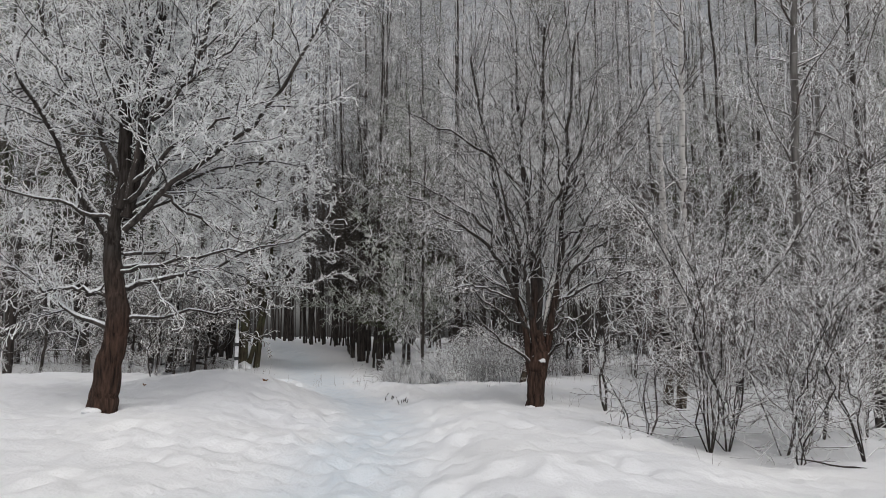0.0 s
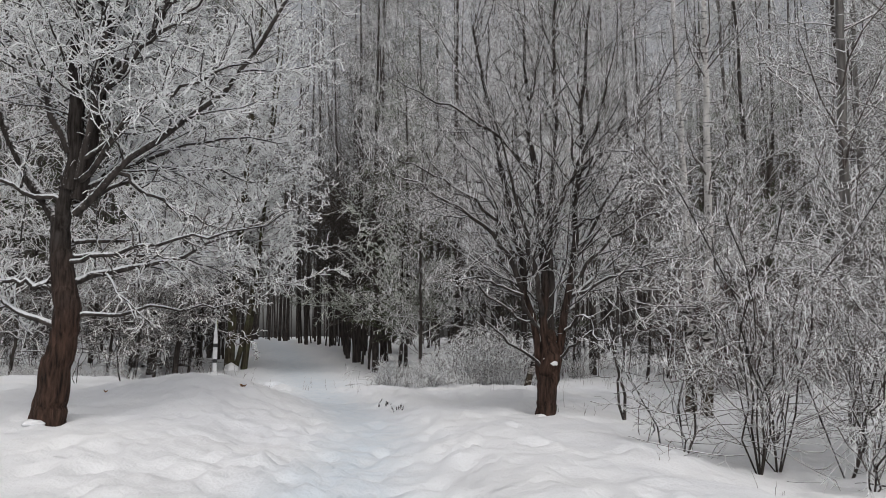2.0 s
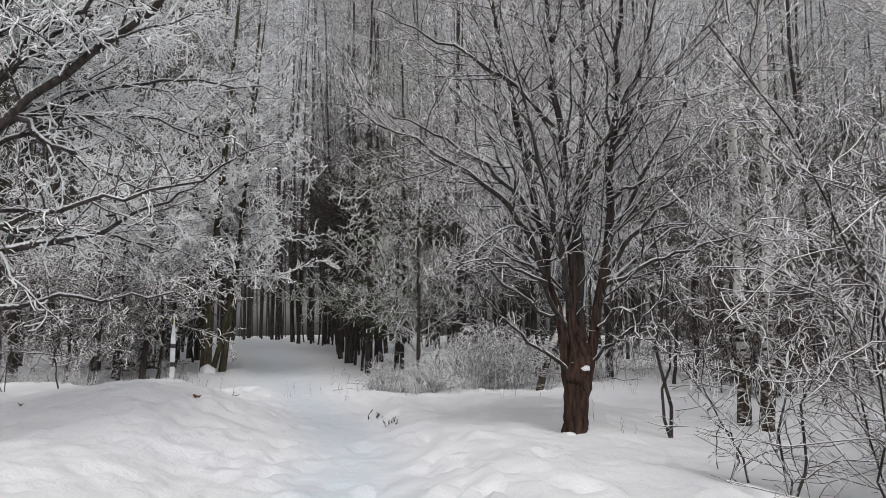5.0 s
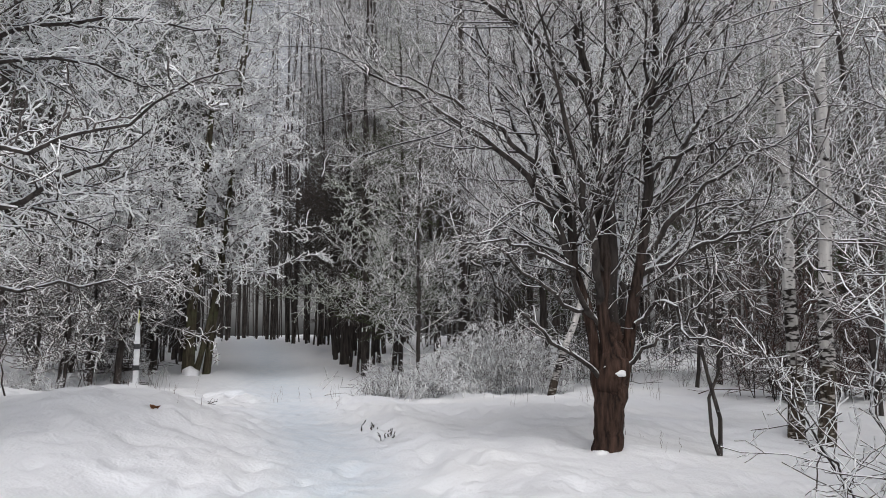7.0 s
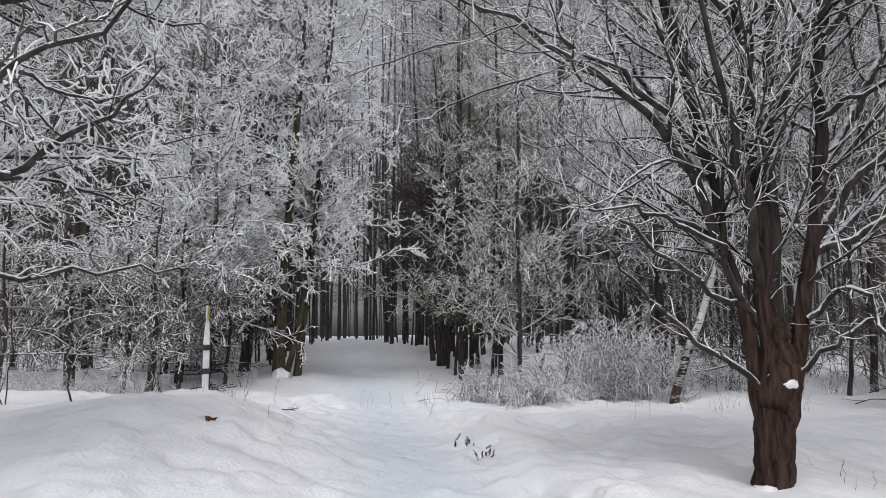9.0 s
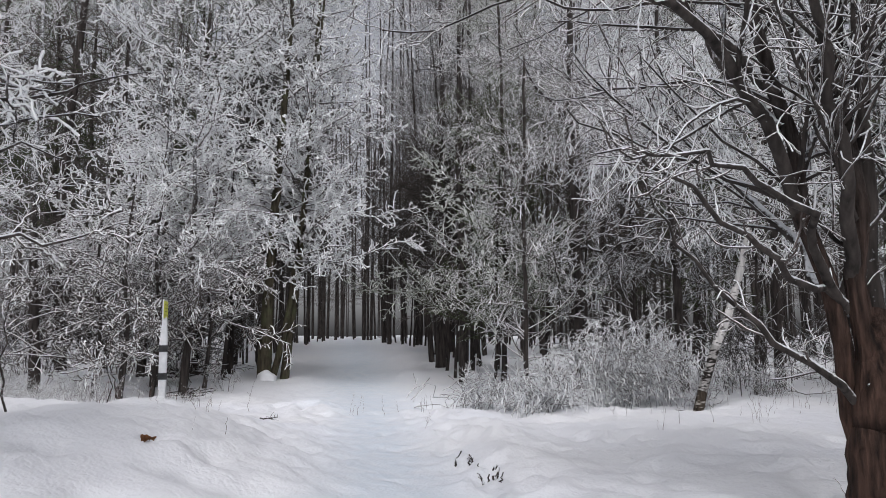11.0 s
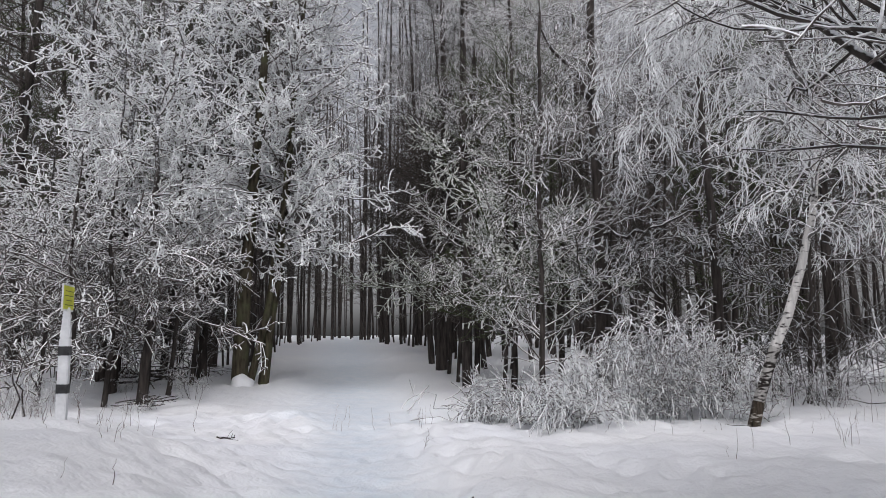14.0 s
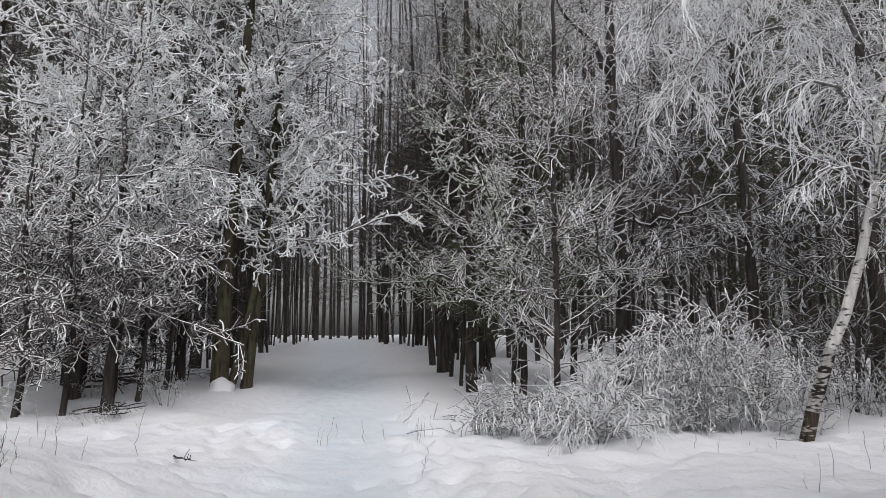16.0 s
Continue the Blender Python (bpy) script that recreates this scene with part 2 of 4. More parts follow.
def wood_mesh(name, sets, mat, shelter_shade=None):
    """sets: (P, R, sides, frost); several sets become one mesh. The last argument: heights between which rime sets in
    on sheltered wood, and its least share; it also puts the shade low in the wood into the colour.
    """
    Vs, Fs, Qs, o = [], [], [], 0
    for P, R, sides, fr in sets:
        V, F = tubes(P, R, sides)
        Vs.append(V)
        Fs.append(F + o)
        fr = np.broadcast_to(fr, R.shape)
        # less rime low down: shelter, and the wood's deep shade put into the colour
        if shelter_shade:
            fr = fr * (shelter_shade[2] + (1 - shelter_shade[2]) * bump(P[:, :, 2], shelter_shade[0], shelter_shade[1]))
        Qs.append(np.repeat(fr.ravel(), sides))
        o += len(V)
    return quad_mesh(name, np.concatenate(Vs), np.concatenate(Fs), np.concatenate(Qs), mat=mat)


def guide(points, r0, r1, n, rng, wob=0.03, flare=0.0):
    """A limb through a few control points, smoothed and a little crooked."""
    p = np.array(points, float)
    s = np.concatenate([[0], np.cumsum(np.linalg.norm(np.diff(p, axis=0), axis=1))])
    t = np.linspace(0, s[-1], n)
    q = np.stack([np.interp(t, s, p[:, i]) for i in range(3)], -1)
    for _ in range(2):
        q[1:-1] = (q[:-2] + 2 * q[1:-1] + q[2:]) / 4
    q[1:] += rng.normal(0, wob, (n - 1, 3))
    u = np.linspace(0, 1, n)
    r = (r0 + (r1 - r0) * u) * (1 + flare * np.exp(-u * 9)) * (1 + rng.normal(0, 0.014, n))
    return q, r


def sprout(P, R, rng, per_m, t0, t1, ang, length, n, wander, lift, r_ratio, r_tip, r_max=9.0, fall=0.6, gust=(0, 0, 0), lmax=9.0, absl=None):
    """Children of the lines P: per_m of them on each metre between t0 and t1. length: share of the parent's length."""
    B, m = R.shape
    L = np.linalg.norm(np.diff(P, axis=1), axis=2).sum(1)
    k = rng.poisson(np.maximum(per_m * L * (t1 - t0), 0.01))
    b = np.repeat(np.arange(B), k)
    C = len(b)
    t = rng.uniform(t0, t1, C)
    f = t * (m - 1)
    i = np.minimum(f.astype(int), m - 2)
    w = (f - i)[:, None]
    base = P[b, i] * (1 - w) + P[b, i + 1] * w
    rad = R[b, i] * (1 - w[:, 0]) + R[b, i + 1] * w[:, 0]
    T = unit(P[b, i + 1] - P[b, i])
    side = unit(np.cross(T, rng.normal(0, 1, (C, 3))))
    a = np.radians(rng.normal(ang[0], ang[1], C))[:, None]
    d = unit(T * np.cos(a) + side * np.sin(a))
    ln = np.minimum(length * L[b] * (1 - fall * (t - t0) / (t1 - t0 + 1e-6)) * rng.uniform(0.55, 1.15, C), lmax)
    if absl:
        ln = absl * rng.uniform(0.45, 1.35, C)
    Q = np.empty((C, n, 3))
    Q[:, 0] = base
    step = (ln / (n - 1))[:, None]
    lift = np.array([0, 0, lift]) + np.array(gust)
    for j in range(1, n):
        Q[:, j] = Q[:, j - 1] + d * step
        d = unit(d + rng.normal(0, wander, (C, 3)) + lift)
    r0 = np.minimum(rad * r_ratio, r_max) * rng.uniform(0.7, 1.1, C)
    u = np.linspace(0, 1, n)
    RR = np.maximum(r0[:, None] * (1 - u) + r_tip * u, r_tip * 0.8)
    return Q, RR


def crown_sets(P, R, rng, levels, spur, skip=0):
    """Boughs level by level, then short rimed spurs on every one of them."""
    sets, lines = [], []
    for lv in levels:
        lv = dict(lv)
        fr, sd = lv.pop("frost"), lv.pop("sides")
        P, R = sprout(P, R, rng, **lv)
        sets.append((P, R, sd, fr))
        lines.append((P, R))
    sp = dict(spur)
    fr, sd = sp.pop("frost"), sp.pop("sides")
    for P, R in lines[skip:]:
        if len(P):
            P, R = sprout(P, R, rng, **sp)
            sets.append((P, R, sd, fr))
    return sets


def spur_of(per_m, absl, r, frost=1.0, n=3, lift=0.03, ang=(46, 15), wander=0.36):
    return dict(per_m=per_m, t0=0.08, t1=1.0, ang=ang, length=1, absl=absl, n=n, wander=wander, lift=lift, r_ratio=0.9, r_tip=r * 0.5, r_max=r * 1.12, frost=frost, sides=3)


def part(name, me, parent, label="", kind=""):
    ob = new(name, me)
    ob.parent = parent
    return tagged(ob, label, kind=kind)


def thing(name, x, y, label, category, group="", sink=0.05, turn=0.0):
    ob = new(name)
    ob.empty_display_size = 0.2
    ob.matrix_basis = pose(x, y, float(height(x, y)) - sink, 0, 0, turn)
    return tagged(ob, label, category, group)


def stack(lines):
    """Lines of equal node count as arrays."""
    return np.stack([q for q, r in lines]), np.stack([r for q, r in lines])


def big_tree(root, seed, trunk, limbs, bark, twig, levels, spur, trunk_n=40, limb_frost=0.22, sides=36, flare=0.25, close=0.25):
    """trunk and limbs: (points, r0, r1). Each limb is a part; finer growth is one part of branches and one of twigs."""
    rng = np.random.default_rng(seed)
    q, r = guide(*trunk, trunk_n, rng, 0.012, flare)
    r = r * (1 - close * bump(np.linspace(0, 1, trunk_n), 0.62, 1.0))
    me = wood_mesh("trunk", [(q[None], r[None], sides, 0.0)], bark)
    for v in me.vertices:
        k = v.index // sides
        axis = Vector(q[k])
        out = v.co - axis
        a = math.atan2(out.y, out.x)
        ridge = 0.09 * noise.noise((3.2 * math.cos(a), 3.2 * math.sin(a), v.co.z * 0.7 + seed)) + 0.05 * noise.noise((9 * math.cos(a), 9 * math.sin(a), v.co.z * 1.6 + seed)) + 0.22 * max(0.0, 1 - v.co.z / 0.3) * noise.noise((1.6 * math.cos(a), 1.6 * math.sin(a), seed + 0.5))
        v.co = axis + out * (1 + ridge)
    part("trunk", me, root)
    lines = []
    for pts, r0, r1 in limbs:
        q, r = guide(pts, r0, r1 if r1 > 0.015 else 0.005, 16, rng, 0.028)
        part("limb", wood_mesh("limb", [(q[None], r[None], 9, limb_frost * (1 - 0.55 * (r0 > 0.07)))], bark if r0 > 0.07 else BARK_DARK), root)
        lines.append((q, r))
    stout = [ln for ln, (pts, r0, r1) in zip(lines, limbs) if r0 >= 0.04]
    slight = [ln for ln, (pts, r0, r1) in zip(lines, limbs) if r0 < 0.04]
    sets = crown_sets(*stack(stout), rng, levels, spur)
    if slight:
        sets += crown_sets(*stack(slight), rng, [dict(lv, length=lv["length"] * 0.42, wander=lv["wander"] * 1.6, r_max=lv["r_max"] * 0.7, frost=0.34) for lv in levels], dict(spur, absl=0.11, wander=0.5, r_max=spur["r_max"] * 0.7, frost=0.7))
    P, R = sprout(*stack(lines), rng, **{**{k: v for k, v in spur.items() if k not in ("frost", "sides")}, "per_m": 2.4, "t0": 0.03, "t1": 0.24, "absl": 0.35, "n": 6, "wander": 0.3, "r_max": 0.007, "ang": (60, 15)})
    sets.append((P, R, 3, 0.5))
    part("boughwork", wood_mesh("boughwork", sets[:1], BARK_DARK), root, kind="stuff")
    part("crown", wood_mesh("crown", sets[1:], twig), root, "fine twigs coated in white hoarfrost", kind="stuff")
    return root


# ---- the two trees of the clearing ----
boughs_of = []


def limb(r0, r1, *points):
    boughs_of.append((points, r0, r1))


LEFT_LEVELS = [
    dict(per_m=7.2, t0=0.14, t1=1.0, ang=(52, 15), length=0.42, n=7, wander=0.2, lift=0.03, r_ratio=0.5, r_tip=0.006, r_max=0.024, frost=0.5, sides=4, lmax=1.6),
    dict(per_m=6.0, t0=0.1, t1=1.0, ang=(48, 16), length=0.52, n=5, wander=0.28, lift=0.02, r_ratio=0.6, r_tip=0.009, r_max=0.0145, frost=0.95, sides=3),
]
LEFT_SPUR = dict(spur_of(5.0, 0.18, 0.019, n=4), r_tip=0.012)
limb(0.125, 0.03, (0.12, 0, 3.45), (0.17, 0, 4.4), (0.19, 0, 5.13), (0.11, 0, 6.13), (0.08, 0, 7.16), (0.02, 0, 10.4))
limb(0.065, 0.02, (0.26, 0, 3.6), (0.54, 0, 5.2), (0.5, 0, 6.1), (0.48, 0, 7.2), (0.34, 0, 9.3))
limb(0.11, 0.03, (0.24, 0.05, 3.3), (0.51, 0.2, 5.4), (0.63, 0.2, 6.4), (0.64, 0.2, 7.3), (0.9, 0.3, 10.0))
limb(0.062, 0.016, (0.25, 0, 3.1), (0.55, -0.05, 3.45), (1.32, -0.2, 4.04), (2.27, -0.3, 4.64), (3.0, -0.4, 5.5), (3.36, -0.4, 6.3), (4.2, -0.5, 7.5))
limb(0.06, 0.015, (0.5, 0, 5.1), (1.24, 0.1, 5.87), (1.46, 0.2, 6.84), (1.7, 0.3, 7.84), (2.1, 0.4, 9.5))
limb(0.085, 0.02, (0.05, 0, 2.9), (-0.71, 0.1, 3.96), (-1.1, 0.2, 4.78), (-1.61, 0.3, 5.63), (-2.32, 0.4, 6.4), (-3.7, 0.6, 7.9))
limb(0.065, 0.015, (0.12, 0, 4.0), (-0.34, -0.2, 5.16), (-0.61, -0.3, 5.72), (-1.08, -0.4, 6.12), (-1.2, -0.5, 6.92), (-1.46, -0.6, 8.1))
limb(0.045, 0.012, (0.1, 0, 3.25), (-0.76, -0.3, 3.59), (-1.52, -0.6, 3.67), (-2.43, -1.0, 3.9))
limb(0.055, 0.02, (0.1, 0, 2.05), (-0.49, -0.1, 2.12), (-0.75, -0.15, 2.1), (-1.0, -0.2, 1.94))
limb(0.05, 0.012, (0.05, 0, 1.5), (-0.66, 0.1, 1.75), (-1.32, 0.2, 2.23), (-2.0, 0.3, 2.72), (-2.7, 0.4, 3.2))
limb(0.0395, 0.012, (0.25, 0, 1.6), (0.6, 0.1, 1.64), (1.2, 0.4, 1.72), (2.07, 0.8, 1.8), (2.75, 1.2, 1.9))
limb(0.06, 0.012, (0.15, 0, 2.1), (0.7, 0.2, 2.26), (1.3, 0.5, 2.45), (2.1, 0.4, 2.7), (3.0, 0.0, 3.0))
limb(0.0395, 0.014, (0.15, 0, 2.4), (1.5, -0.5, 2.6), (2.9, -1.1, 2.68), (3.6, -1.25, 2.85), (4.1, -1.4, 3.1))
limb(0.0395, 0.012, (0.2, 0.1, 2.7), (0.9, 1.0, 2.8), (1.6, 1.9, 2.95), (2.3, 2.3, 3.3))
limb(0.05, 0.012, (0.3, 0, 3.6), (1.2, -0.4, 4.5), (2.3, -0.6, 5.0), (3.3, -0.6, 5.3))
limb(0.055, 0.012, (0.2, 0.1, 3.4), (0.6, 1.2, 4.3), (0.9, 2.4, 5.2), (1.2, 3.2, 6.0))
limb(0.045, 0.012, (0.3, 0.1, 3.5), (1.3, 0.8, 4.3), (2.4, 1.2, 4.6), (3.4, 1.5, 4.5))
limb(0.042, 0.01, (0.2, 0.05, 3.2), (1.1, 0.5, 3.9), (2.0, 0.9, 4.0), (2.9, 1.0, 3.7))
limb(0.042, 0.01, (0.3, 0, 3.9), (1.2, 0.3, 4.9), (2.2, 0.5, 5.6), (3.2, 0.6, 6.2))
limb(0.042, 0.01, (0.15, 0.05, 2.5), (0.8, 0.6, 2.6), (1.6, 0.9, 2.5), (2.5, 1.0, 2.3))
limb(0.042, 0.01, (0.9, -0.1, 3.7), (1.5, 0.0, 3.3), (2.1, 0.1, 3.0), (2.6, 0.2, 2.9))
limb(0.042, 0.01, (0.5, 0, 4.8), (1.1, -0.4, 5.3), (2.0, -0.6, 5.9), (2.8, -0.7, 6.8))
tree = thing("deciduous_tree", -5.6, 12.1, "leaning brown-barked tree with forked trunk and thickly frosted boughs", "tree", sink=0.12)
big_tree(tree, 11, ([(0.02, 0, 0), (0.13, 0, 0.92), (0.25, 0, 1.6), (0.06, 0, 2.6), (0.07, 0, 3.2), (0.16, 0, 3.75)], 0.215, 0.125), boughs_of, BARK_RED, TWIG_WHITE, LEFT_LEVELS, LEFT_SPUR, limb_frost=0.3, close=0.45)

RIGHT_LEVELS = [
    dict(per_m=5.2, t0=0.2, t1=1.0, ang=(44, 14), length=0.48, n=9, wander=0.15, lift=0.05, r_ratio=0.45, r_tip=0.006, r_max=0.022, fall=0.5, frost=0.2, sides=4, lmax=2.2),
    dict(per_m=6.2, t0=0.12, t1=1.0, ang=(46, 14), length=0.5, n=6, wander=0.2, lift=0.06, r_ratio=0.6, r_tip=0.0052, r_max=0.0102, frost=0.5, sides=3),
]
RIGHT_SPUR = dict(spur_of(2.6, 0.24, 0.0100, 0.8, n=4, wander=0.3, lift=0.06), r_tip=0.006)
boughs_of.clear()
limb(0.075, 0.02, (-0.02, 0, 0.4), (-0.08, 0, 0.95), (-0.13, 0, 1.42), (-0.28, 0, 2.0), (-0.4, 0, 2.41), (-0.47, 0, 3.0), (-0.57, 0, 3.67), (-0.77, 0, 4.67), (-1.0, 0, 5.7), (-1.3, 0.1, 7.5))
limb(0.088, 0.022, (0.0, 0, 0.4), (0.0, 0, 1.1), (0.0, 0, 2.0), (-0.04, 0, 2.58), (-0.03, 0, 3.29), (-0.08, 0, 4.09), (-0.18, 0, 4.71), (-0.3, 0, 7.6))
limb(0.07, 0.022, (0.06, 0.04, 0.4), (0.13, 0.08, 1.1), (0.15, 0.1, 2.12), (0.09, 0.1, 2.71), (0.15, 0, 3.47), (0.19, 0, 4.39), (0.31, 0, 8.0))
limb(0.082, 0.022, (0.06, 0, 0.4), (0.17, 0, 0.9), (0.39, 0, 1.76), (0.44, 0, 2.34), (0.51, 0, 2.98), (0.6, 0, 3.76), (0.7, 0, 4.62), (0.95, 0, 7.8))
limb(0.055, 0.012, (-0.36, 0, 2.2), (-0.45, -0.1, 2.5), (-0.76, -0.4, 3.1), (-1.28, -0.85, 3.5), (-1.85, -1.25, 3.8), (-2.5, -1.6, 4.1), (-3.2, -1.8, 4.4))
limb(0.038, 0.012, (-0.1, 0, 1.6), (-0.5, -0.5, 2.26), (-1.05, -1.1, 2.4), (-1.6, -1.6, 2.42), (-1.98, -1.95, 2.34))
limb(0.032, 0.010, (-0.13, -0.05, 1.65), (-0.7, -0.4, 1.97), (-1.22, -0.7, 2.33), (-1.59, -0.9, 2.57), (-2.06, -1.1, 2.85))
limb(0.036, 0.010, (0.02, 0, 0.8), (-0.35, -0.15, 1.2), (-0.62, -0.25, 1.34), (-0.93, -0.4, 1.56), (-1.27, -0.6, 1.88), (-1.6, -0.85, 2.4))
limb(0.030, 0.010, (0.2, 0, 1.1), (0.47, -0.2, 1.38), (0.76, -0.3, 1.53), (1.06, -0.4, 1.85), (1.4, -0.5, 2.2))
limb(0.032, 0.010, (0.34, -0.05, 1.6), (0.55, -0.2, 1.86), (0.68, -0.3, 1.95), (0.73, -0.4, 1.71), (0.83, -0.5, 1.46), (1.14, -0.6, 1.32), (1.5, -0.8, 1.2))
limb(0.05, 0.012, (0.45, 0, 2.3), (0.75, -0.1, 2.84), (1.14, -0.3, 3.25), (1.76, -0.4, 3.61), (2.4, -0.5, 4.0))
limb(0.055, 0.015, (0.54, 0, 2.85), (1.09, 0.2, 3.82), (1.59, 0.3, 4.54), (2.05, 0.4, 5.35), (2.7, 0.5, 6.3))
limb(0.055, 0.015, (-0.03, 0.02, 3.1), (-0.32, 0.3, 3.94), (-0.76, 0.5, 4.61), (-1.31, 0.7, 5.26), (-2.0, 0.9, 6.0))
limb(0.05, 0.014, (-0.46, 0, 2.95), (-0.74, 0.4, 3.6), (-1.06, 0.7, 4.42), (-1.29, 0.9, 5.21), (-1.6, 1.1, 6.3))
limb(0.055, 0.014, (-0.06, 0, 1.8), (-0.25, -0.5, 2.89), (-0.53, -0.9, 3.61), (-0.77, -1.2, 4.36), (-1.0, -1.5, 5.3))
limb(0.05, 0.014, (0.3, 0.05, 1.7), (0.96, 0.5, 2.64), (1.77, 0.9, 3.15), (2.8, 1.3, 3.56))
limb(0.055, 0.014, (0.14, 0, 3.1), (0.58, 0.6, 4.28), (0.95, 1.0, 5.33), (1.4, 1.4, 6.8))
limb(0.035, 0.012, (0.56, 0, 3.5), (1.01, -0.4, 3.72), (1.45, -0.6, 3.66), (1.9, -0.8, 3.75))
limb(0.05, 0.014, (0.0, 0.1, 1.5), (-0.4, 0.8, 2.5), (-1.0, 1.5, 3.4), (-1.9, 2.0, 4.2))
limb(0.05, 0.014, (0.1, 0.1, 1.6), (0.4, 0.9, 2.8), (0.9, 1.7, 4.0), (1.5, 2.2, 5.4))
limb(0.045, 0.012, (0.2, 0, 3.6), (0.5, -0.5, 4.4), (0.9, -0.9, 5.4), (1.2, -1.2, 6.6))
limb(0.045, 0.012, (-0.2, 0, 4.6), (-0.9, -0.3, 5.2), (-1.8, -0.5, 5.7), (-2.9, -0.7, 6.1))
limb(0.045, 0.012, (0.66, 0, 4.3), (1.3, -0.1, 5.2), (2.0, -0.2, 6.0), (2.8, -0.3, 7.2))
limb(0.04, 0.012, (-0.5, -0.05, 3.2), (-1.2, -0.2, 3.9), (-2.1, -0.2, 4.5), (-3.2, -0.2, 5.0))
limb(0.04, 0.012, (0.45, 0.0, 2.2), (1.0, -0.3, 2.5), (1.7, -0.5, 2.7), (2.6, -0.6, 3.0))
tree = thing("deciduous_tree", 1.87, 14.92, "many-stemmed brown tree with snow lodged in its fork and frosted boughs", "tree", sink=0.1)
big_tree(tree, 23, ([(-0.03, 0, 0), (0.0, 0, 0.4), (0.04, 0, 0.75), (0.07, 0, 1.08), (0.09, 0, 1.6)], 0.16, 0.215), boughs_of, BARK_RED, TWIG_WHITE, RIGHT_LEVELS, RIGHT_SPUR, trunk_n=26, flare=0.12, close=0.6)


# ---- simpler wood: shrubs, saplings, birches, forest ----
def stems(rng, count, spread_r, tall, r0, lean, n=9, foot=0.12, arch=0.0, wob=0.05):
    """Stems from one stool; arch: how far the tips bow down again."""
    out = []
    for _ in range(count):
        a = rng.uniform(0, 2 * np.pi)
        h = tall * rng.uniform(0.6, 1.1)
        o = spread_r * rng.uniform(0.2, 1)
        k = lean * rng.uniform(0.3, 1.2) * h
        w = arch * rng.uniform(0.2, 1.0)
        c, s = math.cos(a), math.sin(a)
        out.append(guide([(c * foot * o, s * foot * o, 0), (c * (o + k * 0.15), s * (o + k * 0.15), h * 0.5), (c * (o + k * 0.5), s * (o + k * 0.5), h * 0.9), (c * (o + k * (1 + 0.3 * w)), s * (o + k * (1 + 0.3 * w)), h * (1 - w))],
                         r0 * rng.uniform(0.7, 1.15), 0.006, n, rng, wob))
    return out


def bushy(root, seed, lines, bark, twig, levels, spur, stem_frost=0.25, stem_sides=6):
    rng = np.random.default_rng(seed)
    P, R = stack(lines)
    for q, r in lines:
        part("stem", wood_mesh("stem", [(q[None], r[None], stem_sides, stem_frost)], bark), root)
    part("crown", wood_mesh("crown", crown_sets(P, R, rng, levels, spur), twig), root, kind="stuff")
    return root


SHRUB_LEVELS = [
    dict(per_m=5.4, t0=0.05, t1=1.0, ang=(60, 16), length=0.42, n=6, wander=0.25, lift=0.03, r_ratio=0.6, r_tip=0.006, r_max=0.012, frost=0.34, sides=4),
    dict(per_m=5.5, t0=0.1, t1=1.0, ang=(45, 16), length=0.5, n=4, wander=0.26, lift=0.02, r_ratio=0.7, r_tip=0.005, r_max=0.008, frost=0.55, sides=3),
]
SHRUB_SPUR = spur_of(2.9, 0.14, 0.0125, 0.95, ang=(60, 20), wander=0.45)
rng = np.random.default_rng(5)
for i, (x, y, tall, count) in enumerate([(2.88, 11.4, 1.7, 2), (2.97, 10.8, 1.9, 3), (3.75, 10.5, 4.0, 5), (4.15, 10.9, 3.6, 5), (4.75, 10.4, 3.8, 4), (5.3, 10.9, 4.2, 3), (5.9, 11.6, 4.4, 4), (4.6, 9.7, 2.0, 3), (5.6, 9.9, 2.6, 3), (6.8, 12.0, 4.4, 4), (5.0, 12.8, 3.6, 3)]):
    s = thing("shrub", x, y, "bare shrub of thin crooked stems coated in hoarfrost", "shrub", "shrubs on the clearing")
    bushy(s, 40 + i, stems(np.random.default_rng(70 + i), count, 0.3, tall, 0.0145, 0.55, wob=0.075), BARK_DARK, TWIG_WHITE, SHRUB_LEVELS, SHRUB_SPUR, 0.25)

SAPLING_LEVELS = [dict(SHRUB_LEVELS[0], per_m=4.0, length=0.24, t0=0.35)]
for i, (x, y, tall, count, r) in enumerate([(3.39, 15.45, 3.6, 2, 0.035), (7.6, 13.0, 6.5, 2, 0.05), (-7.1, 18.0, 2.3, 1, 0.016), (-7.9, 17.6, 2.0, 2, 0.012), (-6.7, 19.6, 1.2, 2, 0.010)]):
    s = thing("sapling", x, y, "slender dark sapling with thin frosted twigs in snow", "sapling", "saplings")
    bushy(s, 90 + i, stems(np.random.default_rng(95 + i), count, 0.15, tall, r, 0.05), BARK_DARK, TWIG_WHITE, SAPLING_LEVELS, SHRUB_SPUR)

TALL_LEVELS = [
    dict(per_m=4.2, t0=0.2, t1=1.0, ang=(52, 12), length=0.20, n=6, wander=0.15, lift=0.03, r_ratio=0.4, r_tip=0.006, r_max=0.02, fall=0.45, frost=0.35, sides=4),
    dict(per_m=4.5, t0=0.1, t1=1.0, ang=(45, 15), length=0.5, n=4, wander=0.24, lift=-0.02, r_ratio=0.6, r_tip=0.006, r_max=0.010, frost=0.62, sides=3),
]
TALL_SPUR = spur_of(3.4, 0.28, 0.0125, 0.8, n=3, lift=-0.03)


